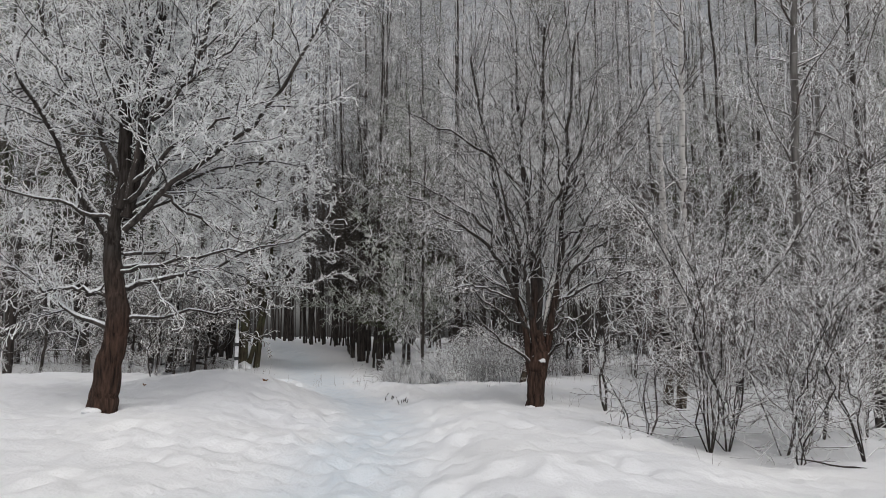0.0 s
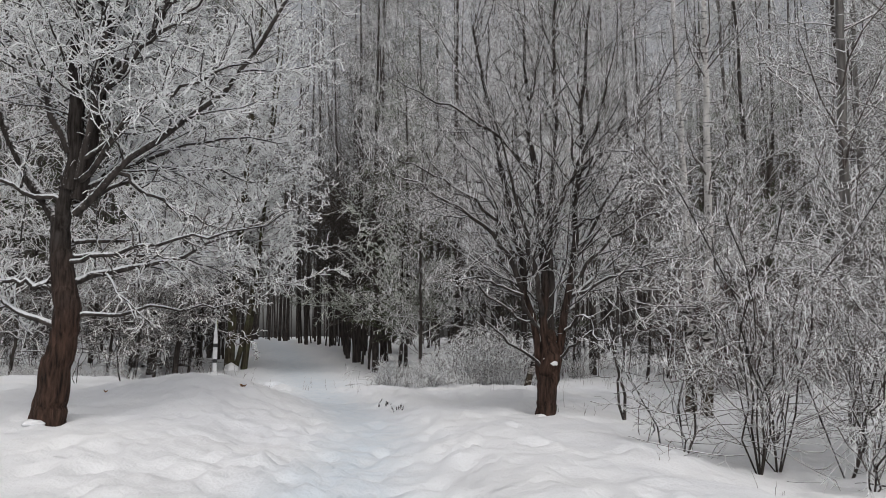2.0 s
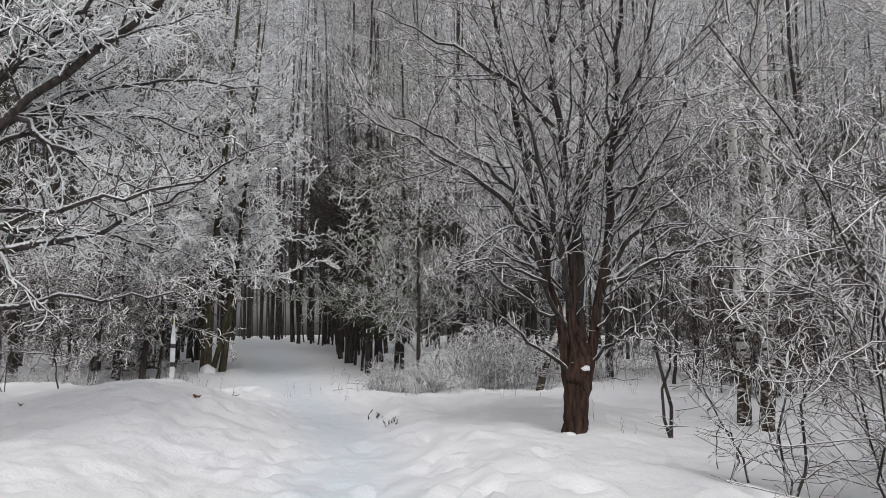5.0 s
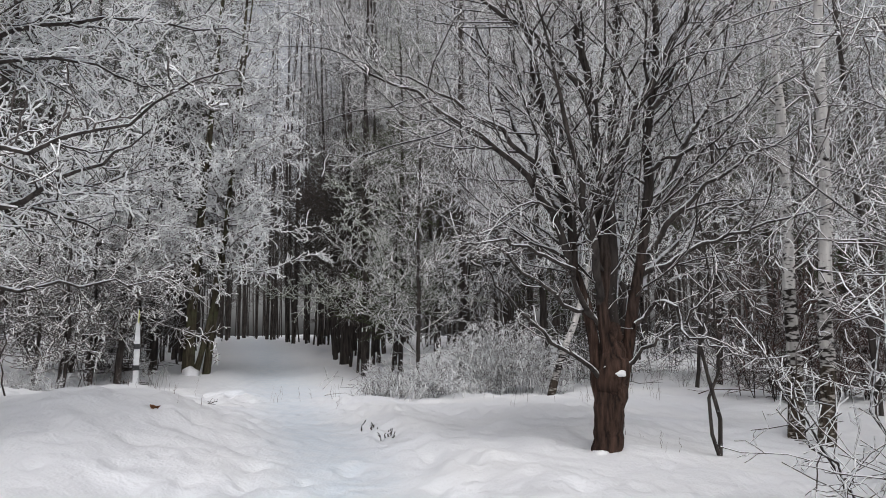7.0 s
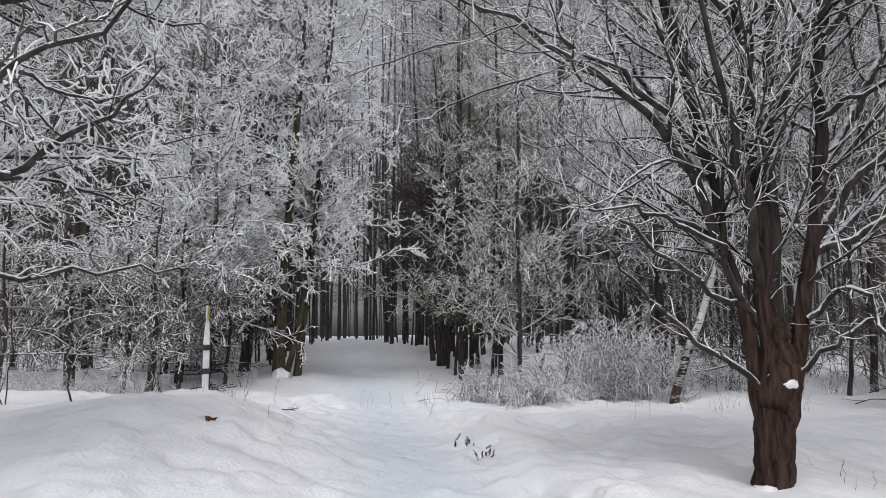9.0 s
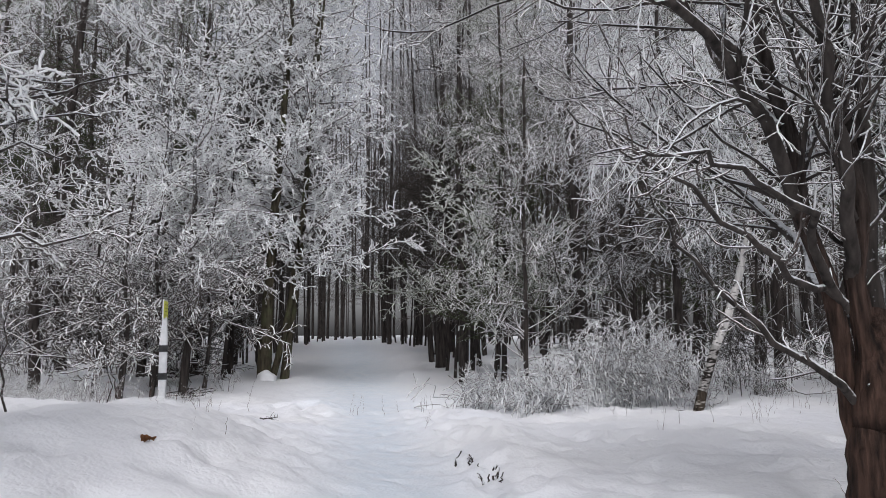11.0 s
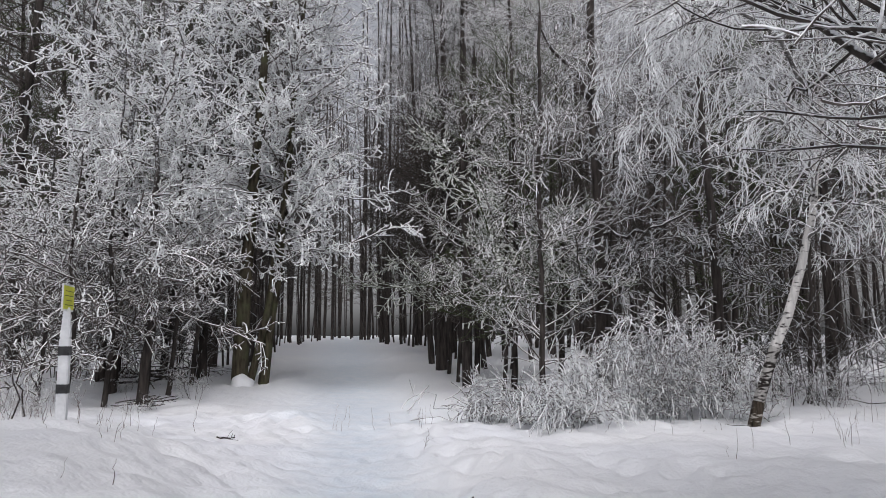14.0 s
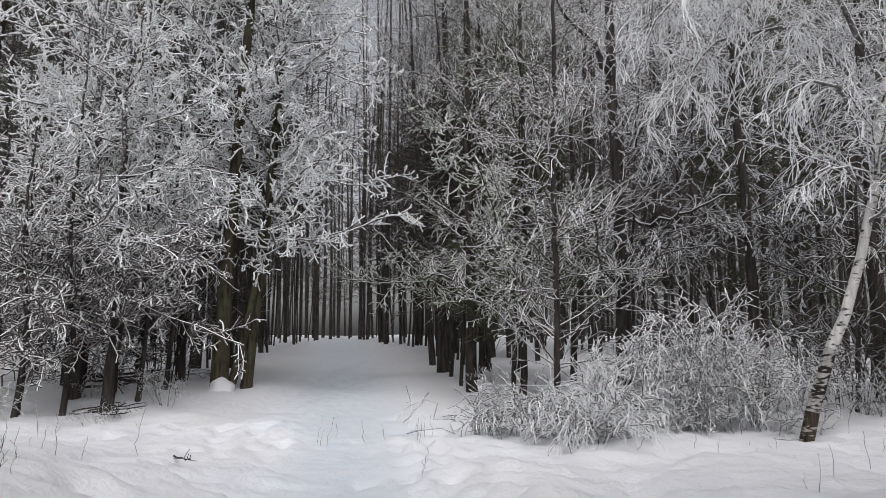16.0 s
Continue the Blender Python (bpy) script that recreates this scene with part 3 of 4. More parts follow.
def tall_tree(name, x, y, seed, pts, r0, bark, twig, levels, spur, label, group="", foot=None, r1=0.03, sides=10, category="tree", shelter_shade=None, rimed=0.0):
    root = thing(name, x, y, label, category, group)
    rg = np.random.default_rng(seed)
    q, r = guide(pts, r0, r1, 22, rg, 0.015, 0.2)
    part("trunk", wood_mesh("trunk", [(q[None], r[None], sides, rimed * bump(q[None, :, 2], 2.0, 6.0))], bark), root)
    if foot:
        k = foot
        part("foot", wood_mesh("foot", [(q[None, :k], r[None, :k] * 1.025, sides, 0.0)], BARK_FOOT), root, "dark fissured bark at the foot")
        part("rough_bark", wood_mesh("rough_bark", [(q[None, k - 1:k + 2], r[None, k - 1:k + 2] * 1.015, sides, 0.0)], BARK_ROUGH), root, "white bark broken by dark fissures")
    part("crown", wood_mesh("crown", crown_sets(q[None], r[None], rg, levels, spur), twig, shelter_shade), root, "crown of rimed boughs and twigs", kind="stuff")
    return root


for i, (x, y, r, h, lean) in enumerate([(6.4, 13.2, 0.09, 12, 0.5), (7.7, 13.0, 0.06, 9, -0.2), (8.6, 16.5, 0.07, 10, 0.3), (7.9, 19.6, 0.06, 9, -0.4), (10.4, 15.5, 0.08, 11, 0.4), (10.0, 19.5, 0.08, 11, 0.1), (8.3, 22.0, 0.08, 10, -0.2), (12.5, 18.0, 0.08, 11, 0.0)]):
    tall_tree("aspen_tree", x, y, 201 + i, [(0, 0, 0), (lean * 0.2, 0, h * 0.3), (lean * 0.6, 0, h * 0.75), (lean, 0, h * 1.3)], r, BARK_GREY if i % 2 == 0 else BARK_DARK, TWIG_WHITE, TALL_LEVELS, dict(TALL_SPUR, r_max=0.0115, r_tip=0.009),
              "tall slim grey aspen with frosted twigs" if i % 2 == 0 else "slender dark aspen with frosted twigs", "aspens")
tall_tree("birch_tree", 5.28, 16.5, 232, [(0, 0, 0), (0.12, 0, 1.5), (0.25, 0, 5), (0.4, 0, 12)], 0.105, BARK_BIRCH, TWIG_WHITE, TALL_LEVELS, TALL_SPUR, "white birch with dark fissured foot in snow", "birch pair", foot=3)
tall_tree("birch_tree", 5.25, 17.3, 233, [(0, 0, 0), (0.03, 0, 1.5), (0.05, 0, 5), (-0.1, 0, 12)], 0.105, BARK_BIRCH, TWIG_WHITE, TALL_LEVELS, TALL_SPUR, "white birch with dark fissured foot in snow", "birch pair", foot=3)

WEEP_LEVELS = [
    dict(per_m=6.0, t0=0.30, t1=1.0, ang=(58, 14), length=0.34, n=8, wander=0.14, lift=-0.03, r_ratio=0.4, r_tip=0.006, r_max=0.02, fall=0.5, frost=0.65, sides=4),
    dict(per_m=6.5, t0=0.1, t1=1.0, ang=(50, 15), length=0.42, n=5, wander=0.16, lift=-0.28, r_ratio=0.6, r_tip=0.006, r_max=0.010, frost=0.95, sides=3),
]
WEEP_SPUR = spur_of(5.0, 0.40, 0.017, n=4, lift=-0.30, ang=(40, 15), wander=0.14)
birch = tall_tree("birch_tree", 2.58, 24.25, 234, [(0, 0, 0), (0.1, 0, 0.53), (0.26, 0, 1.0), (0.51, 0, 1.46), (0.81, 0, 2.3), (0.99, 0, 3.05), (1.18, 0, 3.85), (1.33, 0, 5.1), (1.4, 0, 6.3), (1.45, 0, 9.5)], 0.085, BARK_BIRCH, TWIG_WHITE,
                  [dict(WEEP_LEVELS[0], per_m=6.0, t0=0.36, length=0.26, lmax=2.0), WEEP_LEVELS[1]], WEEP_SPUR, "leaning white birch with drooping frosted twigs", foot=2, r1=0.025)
boughs_of.clear()
limb(0.05, 0.012, (1.35, 0, 5.0), (0.6, -0.2, 6.6), (-0.6, -0.3, 7.2), (-1.6, -0.3, 6.5), (-2.0, -0.3, 5.7))
limb(0.045, 0.012, (1.3, 0, 4.7), (0.5, 0.2, 6.0), (-0.5, 0.3, 6.2), (-1.2, 0.3, 5.6), (-1.6, 0.3, 4.9))
limb(0.04, 0.010, (1.2, 0, 4.0), (0.6, -0.3, 5.0), (0.0, -0.5, 5.0), (-0.5, -0.6, 4.4))
limb(0.03, 0.010, (1.05, 0, 3.4), (0.6, -0.3, 3.9), (0.2, -0.5, 3.7), (-0.1, -0.6, 3.3))
limb(0.035, 0.010, (1.15, 0, 3.9), (1.8, -0.3, 4.7), (2.4, -0.5, 4.5), (2.8, -0.5, 4.0))
limb(0.03, 0.010, (0.98, 0, 3.0), (1.5, -0.4, 3.6), (2.0, -0.6, 3.3), (2.2, -0.6, 2.9))
limb(0.035, 0.010, (1.4, 0, 6.0), (2.2, 0, 7.0), (3.0, 0.1, 6.8), (3.4, 0.1, 6.0))
limb(0.035, 0.010, (1.4, 0, 6.0), (0.9, -0.6, 7.2), (0.3, -1.0, 7.3), (-0.1, -1.1, 6.7))
brng = np.random.default_rng(61)
boughs = []
for pts, r0, r1 in boughs_of:
    q, r = guide(pts, r0, r1, 14, brng, 0.03)
    part("limb", wood_mesh("limb", [(q[None], r[None], 7, 0.45)], BARK_GREY), birch)
    boughs.append((q, r))
part("weeping_crown", wood_mesh("weeping_crown", crown_sets(*stack(boughs), brng, [
    dict(per_m=8.5, t0=0.12, t1=1.0, ang=(58, 18), length=0.34, n=8, wander=0.16, lift=-0.16, r_ratio=0.5, r_tip=0.007, r_max=0.014, fall=0.3, frost=0.75, sides=4, lmax=1.1),
    dict(per_m=6.0, t0=0.1, t1=1.0, ang=(40, 15), length=0.5, n=6, wander=0.14, lift=-0.30, r_ratio=0.7, r_tip=0.008, r_max=0.012, frost=1.0, sides=3)], dict(WEEP_SPUR, per_m=4.0, absl=0.3)), TWIG_WHITE), birch, "long hanging twigs furred with white hoarfrost", kind="stuff")

# willow thicket beside the way
BUSH_LEVELS = [
    dict(per_m=4.5, t0=0.05, t1=1.0, ang=(55, 18), length=0.45, n=5, wander=0.3, lift=-0.16, r_ratio=0.7, r_tip=0.010, r_max=0.013, frost=0.6, sides=3),
]
BUSH_SPUR = spur_of(4.4, 0.14, 0.018, 1.0, n=3, wander=0.45, ang=(50, 20))
brng = np.random.default_rng(77)
for i in range(22):
    if i < 4:
        x, y, tall = -0.75 + 0.28 * i + brng.normal(0, 0.08), 23.2 + brng.uniform(-0.15, 0.35), brng.uniform(0.7, 1.1)
    elif i < 10:
        x, y, tall = brng.uniform(-2.2, -0.6), brng.uniform(24.2, 25.2), brng.uniform(0.6, 0.95)
    else:
        x, y = 0.1 + 2.6 * (i - 10) / 11 + brng.normal(0, 0.1), brng.uniform(24.7, 25.3) + 0.28 * (i - 10) / 11
        tall = (1.45 + 0.65 * math.sin((x - 0.1) / 2.9 * math.pi)) * brng.uniform(0.75, 1.15)
    b = thing("willow_bush", x, y, "low drooping bush furred all over with hoarfrost" if i < 10 else "tangled man-high bush furred all over with hoarfrost", "bush", "bushes beside the track")
    bushy(b, 120 + i, stems(np.random.default_rng(130 + i), int(brng.integers(7, 11)), 0.3, tall, 0.010, brng.uniform(0.8, 1.5) if i < 10 else brng.uniform(0.3, 0.6), 8, foot=0.9, arch=0.9 if i < 10 else 0.5, wob=0.06), BARK_DARK, TWIG_WHITE, BUSH_LEVELS, spur_of(4.2, 0.3, 0.019, 1.0, n=5, lift=-0.3, wander=0.2) if i < 4 else BUSH_SPUR, 0.7, 4)

# trees at the mouth of the woodland track
EDGE_LEVELS = [
    dict(per_m=5.2, t0=0.05, t1=1.0, ang=(66, 14), length=0.22, n=7, wander=0.17, lift=-0.01, r_ratio=0.35, r_tip=0.006, r_max=0.02, fall=0.4, frost=0.5, sides=4),
    dict(per_m=5.5, t0=0.1, t1=1.0, ang=(48, 15), length=0.42, n=4, wander=0.2, lift=-0.04, r_ratio=0.7, r_tip=0.011, r_max=0.014, frost=0.9, sides=3),
]
EDGE_SPUR = spur_of(3.9, 0.29, 0.018, n=3, lift=-0.02)


def bough_levels(h, low, gust):
    """Long boughs set apart from one another, each a thick spray of rimed branches."""
    return [
        dict(per_m=5.2, t0=low, t1=0.92, ang=(72, 14), length=3.2 / h, n=12, wander=0.13, lift=-0.03, r_ratio=0.45, r_tip=0.014, r_max=0.030, fall=0.35, frost=0.55, sides=4, gust=gust),
        dict(per_m=4.6, t0=0.12, t1=1.0, ang=(56, 14), length=0.34, n=7, wander=0.2, lift=0.0, r_ratio=0.75, r_tip=0.016, r_max=0.020, fall=0.45, frost=0.95, sides=3),
        dict(per_m=5.2, t0=0.12, t1=1.0, ang=(54, 14), length=0.42, n=4, wander=0.26, lift=0.03, r_ratio=1.0, r_tip=0.019, r_max=0.023, frost=1.0, sides=3),
    ]


BOUGH_SPUR = dict(spur_of(3.4, 0.13, 0.026, n=2, lift=0.04), r_tip=0.018)
for i, (x, y, low, mid, lean, r, h) in enumerate([(-7.62, 28.0, 0.05, 0.25, 1.0, 0.165, 15.5), (-7.48, 28.2, 0.4, 0.8, 1.6, 0.085, 13), (-7.2, 28.4, 0.15, 0.5, 1.2, 0.11, 15.5), (-9.1, 29.2, 0.03, 0.07, 0.1, 0.10, 14), (-9.9, 26.6, 0.12, 0.28, 0.4, 0.10, 12), (-12.4, 25.6, -0.06, -0.14, -0.2, 0.12, 12),
                                               (-11.2, 28.2, 0.12, 0.28, 0.4, 0.10, 14), (-8.8, 25.9, 0.1, 0.2, 0.3, 0.09, 9), (-14.5, 24.5, 0.1, 0.2, 0.3, 0.12, 12), (-16.0, 27.0, 0, 0, 0, 0.12, 13)]):
    near = x > -11.5
    tall_tree("edge_tree", x, y, 300 + i, [(0, 0, 0), (low, 0, 1.5), (mid, -0.2, 4), (lean, -0.3, h)], r, BARK_EDGE if i < 3 else BARK_DARK, TWIG_WHITE, bough_levels(h, 0.2 if i < 3 else 0.10, (0.03 if i < 3 else 0.02, -0.09, 0.015 if i < 3 else 0)) if near else EDGE_LEVELS, BOUGH_SPUR if near else EDGE_SPUR,
              "dark-stemmed tree whose boughs droop under white frost", "trees at the wood's edge", shelter_shade=(0.8, 6.0, 0.3) if x < -8.7 else (0.5, 4.0, 0.5), r1=0.015, rimed=0.0 if i < 3 else 0.6)
for i, (x, y, h) in enumerate([(-8.6, 26.6, 5.5), (-9.6, 24.6, 5.0), (-10.9, 25.6, 6.0), (-13.0, 23.8, 6.0), (6.6, 25.4, 5.0), (8.8, 24.6, 5.5), (-8.6, 27.6, 6.5), (-8.9, 26.2, 4.6), (-10.0, 25.2, 4.4), (-9.3, 25.4, 7.0), (-10.2, 27.2, 7.5)]):
    tall_tree("understorey_tree", x, y, 360 + i, [(0, 0, 0), (0.15, 0, 1.5), (0.1, -0.2, 3), (0.4, -0.4, h)], 0.05, BARK_DARK, TWIG_WHITE, [dict(q, length=0.48, per_m=3.6) if k == 0 else q for k, q in enumerate(bough_levels(h, 0.1, (0, -0.05, 0)))], BOUGH_SPUR, "small bent tree thick with white frost", "understorey trees", r1=0.012, rimed=0.5, shelter_shade=(0.8, 6.0, 0.35) if x < -8.7 else (0.5, 4.0, 0.6))
for i, (x, y, h) in enumerate([(-1.6, 28.4, 7.0), (0.6, 27.4, 6.0), (1.9, 28.6, 7.5), (4.6, 27.6, 7.0), (-3.0, 31.8, 8.0)]):
    tall_tree("understorey_tree", x, y, 380 + i, [(0, 0, 0), (0.1, 0, 1.5), (0.1, -0.2, 3), (0.3, -0.3, h)], 0.045, BARK_DARK, TWIG_OLIVE if i in (0, 4) else TWIG_SHADED, [dict(q, length=0.42, per_m=4.2, frost=0.25) if k == 0 else dict(q, frost=0.55 + 0.15 * k) for k, q in enumerate(bough_levels(h, 0.24, (0.02, -0.02, 0.03)))], dict(BOUGH_SPUR, frost=0.75), "small thin tree with olive frosted twigs" if i in (0, 4) else "small thin tree with dim frosted twigs", "understorey trees", r1=0.012, shelter_shade=(0.5, 4.5, 0.6))
THIN_LEVELS = [
    dict(EDGE_LEVELS[0], per_m=6.0, ang=(66, 12), length=0.36, frost=0.25, t0=0.07, lift=0.03),
    dict(EDGE_LEVELS[1], per_m=4.0, frost=0.5),
]
THIN_SPUR = spur_of(3.0, 0.24, 0.0145, 0.8)
tall_tree("young_tree", -0.75, 26.2, 320, [(0, 0, 0), (0.05, 0, 2), (0.0, 0, 4), (0.1, 0, 8)], 0.055, BARK_DARK, TWIG_WHITE, THIN_LEVELS, THIN_SPUR, "young dark tree with level frosted boughs")
DIM_LEVELS = [dict(WEEP_LEVELS[0], per_m=4.5, length=0.17, t0=0.16, ang=(72, 12)), dict(WEEP_LEVELS[1], frost=0.7)]
DIM_SPUR = dict(WEEP_SPUR, per_m=5.0, frost=0.8)
larch = tall_tree("larch_tree", 0.6, 27.9, 321, [(0, 0, 0), (0.0, 0, 3), (-0.1, 0, 7), (0.0, 0, 15)], 0.15, BARK_DARK, TWIG_WHITE, DIM_LEVELS, DIM_SPUR, "stout dark larch with dim hanging twigs", "larches", shelter_shade=(2.0, 9.0, 0.42))
tall_tree("larch_tree", -2.6, 30.5, 324, [(0, 0, 0), (0.0, 0, 3), (-0.1, 0, 7), (0.0, 0, 15)], 0.12, BARK_DARK, TWIG_WHITE, DIM_LEVELS, DIM_SPUR, "stout dark larch with dim hanging twigs", "larches", shelter_shade=(2.0, 9.0, 0.42))
tall_tree("larch_tree", 5.6, 29.0, 325, [(0, 0, 0), (0.0, 0, 3), (0.1, 0, 7), (0.0, 0, 14)], 0.12, BARK_DARK, TWIG_WHITE, DIM_LEVELS, DIM_SPUR, "stout dark larch with dim hanging twigs", "larches", shelter_shade=(2.0, 9.0, 0.42))
for pts, r0 in (([(0.05, -0.05, 3.6), (0.6, -0.4, 3.5), (1.2, -0.7, 3.75), (1.9, -0.9, 3.95)], 0.045), ([(-0.1, 0, 6.4), (-0.4, -0.2, 7.3), (-0.9, -0.3, 7.7), (-1.3, -0.4, 8.3)], 0.08), ([(-0.05, 0, 5.2), (0.7, -0.3, 5.6), (1.5, -0.5, 6.4)], 0.04)):
    q, r = guide(pts, r0, 0.018, 12, np.random.default_rng(77), 0.03)
    part("limb", wood_mesh("limb", [(q[None], r[None], 8, 0.3)], BARK_DARK), larch, "bare crooked limb with snow along its top")
tall_tree("weeping_tree", 3.0, 27.6, 322, [(0, 0, 0), (-0.1, 0, 3), (-0.3, 0, 7), (-0.3, 0, 12)], 0.11, BARK_DARK, TWIG_WHITE, [dict(WEEP_LEVELS[0], t0=0.38, length=0.26, per_m=7), WEEP_LEVELS[1]], WEEP_SPUR, "dark tree hung with long white frosted twigs")
tall_tree("pine_tree", -3.9, 35.2, 323, [(0, 0, 0), (0.0, 0, 3), (0.1, 0, 8), (0.0, 0, 18)], 0.17, BARK_DARK, TWIG_WHITE, [dict(THIN_LEVELS[0], length=0.11, per_m=5, t0=0.18), THIN_LEVELS[1]], THIN_SPUR, "stout dark pine beside the woodland track", shelter_shade=(4.0, 12.0, 0.4))
for i, (x, y, r) in enumerate([(-2.6, 33.0, 0.08), (-1.4, 29.2, 0.07), (2.2, 31.0, 0.08), (7.8, 27.0, 0.08), (10.5, 26.5, 0.09), (13.0, 24.0, 0.09), (15.5, 26.0, 0.1), (4.2, 31.5, 0.09), (-0.2, 32.6, 0.08)]):
    tall_tree("thicket_tree", x, y, 340 + i, [(0, 0, 0), (0.1, 0, 3), (0.1, 0, 6), (0.0, 0, 11)], r, BARK_DARK, (TWIG_WHITE, TWIG_OLIVE, TWIG_SHADED)[i % 3], [dict(EDGE_LEVELS[0], per_m=5.0, t0=0.08, frost=0.35), dict(EDGE_LEVELS[1], frost=0.65)], dict(EDGE_SPUR, per_m=5.5, n=2),
              ("dark thicket tree white with frost", "dark thicket tree with olive frosted twigs", "dark thicket tree with frosted twigs in a shaded tone")[i % 3], "thicket trees", shelter_shade=(5.0, 12.0, 0.1))

# ---- the forest ----
FAR_LEVELS = [
    dict(per_m=5.0, t0=0.14, t1=1.0, ang=(66, 14), length=0.15, n=4, wander=0.16, lift=-0.02, r_ratio=0.35, r_tip=0.009, r_max=0.02, fall=0.4, frost=0.35, sides=3),
    dict(per_m=3.0, t0=0.1, t1=1.0, ang=(48, 15), length=0.55, n=3, wander=0.2, lift=-0.05, r_ratio=0.7, r_tip=0.012, r_max=0.015, frost=0.7, sides=3),
]
FAR_SPUR = spur_of(1.25, 0.55, 0.013, 0.9, n=2)
protos = []
for i in range(6):
    rg = np.random.default_rng(400 + i)
    w = rg.normal(0, 0.25, (3, 2))
    lv = [dict(FAR_LEVELS[0], t0=0.12 + 0.05 * (i % 3)), dict(FAR_LEVELS[1], frost=0.62 - 0.2 * (i % 2))]
    # twigs below 8 m nearly rimeless, so the forest's shade is painted in
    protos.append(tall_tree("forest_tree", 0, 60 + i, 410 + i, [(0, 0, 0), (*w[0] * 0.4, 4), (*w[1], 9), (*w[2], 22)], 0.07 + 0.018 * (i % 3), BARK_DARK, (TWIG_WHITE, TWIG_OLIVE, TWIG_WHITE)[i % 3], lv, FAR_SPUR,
                            ("tall dark-trunked forest tree rimed with frost", "tall forest tree with olive frosted twigs", "tall forest tree with frosted upper twigs")[i % 3], "forest trees", sides=7, shelter_shade=(8.0, 12.5, 0.05), r1=0.012, rimed=0.15))


def way_half(y):
    """Half the width of the track's opening between the trees."""
    return float(np.interp(y, (28, 36, 45, 56, 66, 68), (2.0, 2.9, 3.2, 2.3, 1.2, 0.0)))


def wood_spots(rng, count, y0, y1, gap, power=1.0):
    spots, tries = [], 0
    while len(spots) < count and tries < 60000:
        tries += 1
        y = y0 + (y1 - y0) * rng.random() ** power
        x = rng.uniform(-16 - 0.62 * (y - 13), 10 + 0.5 * y)
        if abs(x - float(path_x(y))) < way_half(y) or (y < 33 and -8.5 < x < 6) or any((x - a) ** 2 + (y - b) ** 2 < gap for a, b in spots):
            continue
        spots.append((x, y))
    return spots


rng = np.random.default_rng(17)
for i, (x, y) in enumerate(wood_spots(rng, 76, 29.5, 50, 1.5)):
    m = pose(x, y, float(height(x, y)) - 0.08, rng.normal(0, 1.2), rng.normal(0, 1.2), rng.uniform(0, 360)) @ Matrix.Scale(rng.uniform(0.92, 1.25), 4)
    if i < len(protos):
        protos[i].matrix_basis = m
    else:
        copy_thing(protos[i % len(protos)], m)

slim = []
for i in range(4):
    w = np.random.default_rng(450 + i).normal(0, 0.3, (3, 2))
    slim.append(tall_tree("slim_forest_tree", 0, 70 + i, 455 + i, [(0, 0, 0), (*w[0] * 0.5, 4), (*w[1], 9), (*w[2], 17)], 0.036 + 0.010 * i, BARK_DARK, TWIG_SHADED, [dict(FAR_LEVELS[0], t0=0.2, per_m=4.0, length=0.14), dict(FAR_LEVELS[1], per_m=2.5)], FAR_SPUR,
                          "slim dark trunk lining the woodland track", "slim forest trees", sides=7, shelter_shade=(7.0, 15.0, 0.1), r1=0.012))
for i in range(66):
    y = 32.0 + 28 * (i // 2) / 32 + rng.uniform(-0.3, 0.3)
    x = float(path_x(y)) + (1 if i % 2 else -1) * (way_half(y) + 0.1 + abs(rng.normal(0, 1.3)))
    m = pose(x, y, float(height(x, y)) - 0.08, rng.normal(0, 1.6), rng.normal(0, 1.6), rng.uniform(0, 360)) @ Matrix.Scale(rng.uniform(0.75, 1.15), 4)
    if i < 4:
        slim[i].matrix_basis = m
    else:
        copy_thing(slim[i % 4], m)

# the wood goes on behind, too deep to count
lines = []
for x, y in wood_spots(rng, 500, 46, 110, 1.2, 0.8):
    h, z = rng.uniform(25, 33), float(height(x, y)) - 0.1
    lines.append(guide([(x, y, z), (x + rng.normal(0, 0.35), y, z + h * 0.4), (x + rng.normal(0, 0.9), y, z + h)], rng.uniform(0.06, 0.16), 0.03, 5, rng, 0.05))
P, R = stack(lines)
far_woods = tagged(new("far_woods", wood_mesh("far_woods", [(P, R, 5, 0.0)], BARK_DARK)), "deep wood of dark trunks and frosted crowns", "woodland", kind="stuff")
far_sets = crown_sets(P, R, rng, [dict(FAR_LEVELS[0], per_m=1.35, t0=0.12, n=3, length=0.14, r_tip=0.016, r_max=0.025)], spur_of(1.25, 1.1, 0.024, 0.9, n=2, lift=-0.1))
# rime held back up to 25 m to paint the deep wood's gloom
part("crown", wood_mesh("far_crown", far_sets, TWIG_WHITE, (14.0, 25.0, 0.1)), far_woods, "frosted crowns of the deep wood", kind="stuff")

# frosted undergrowth along the wood's edge
brush = []
for i in range(4):
    b = thing("undergrowth_bush", -10 + i, 22, "knee-high to man-high brush white with hoarfrost", "bush", "undergrowth")
    brush.append(bushy(b, 500 + i, stems(np.random.default_rng(510 + i), 11, 0.6, 1.6, 0.009, 0.9, 6, foot=0.8, arch=0.6), BARK_DARK, TWIG_WHITE,
                       [dict(BUSH_LEVELS[0], per_m=3.2)], spur_of(3.6, 0.22, 0.015, 0.95, n=3), 0.4, 3))
brambles = []
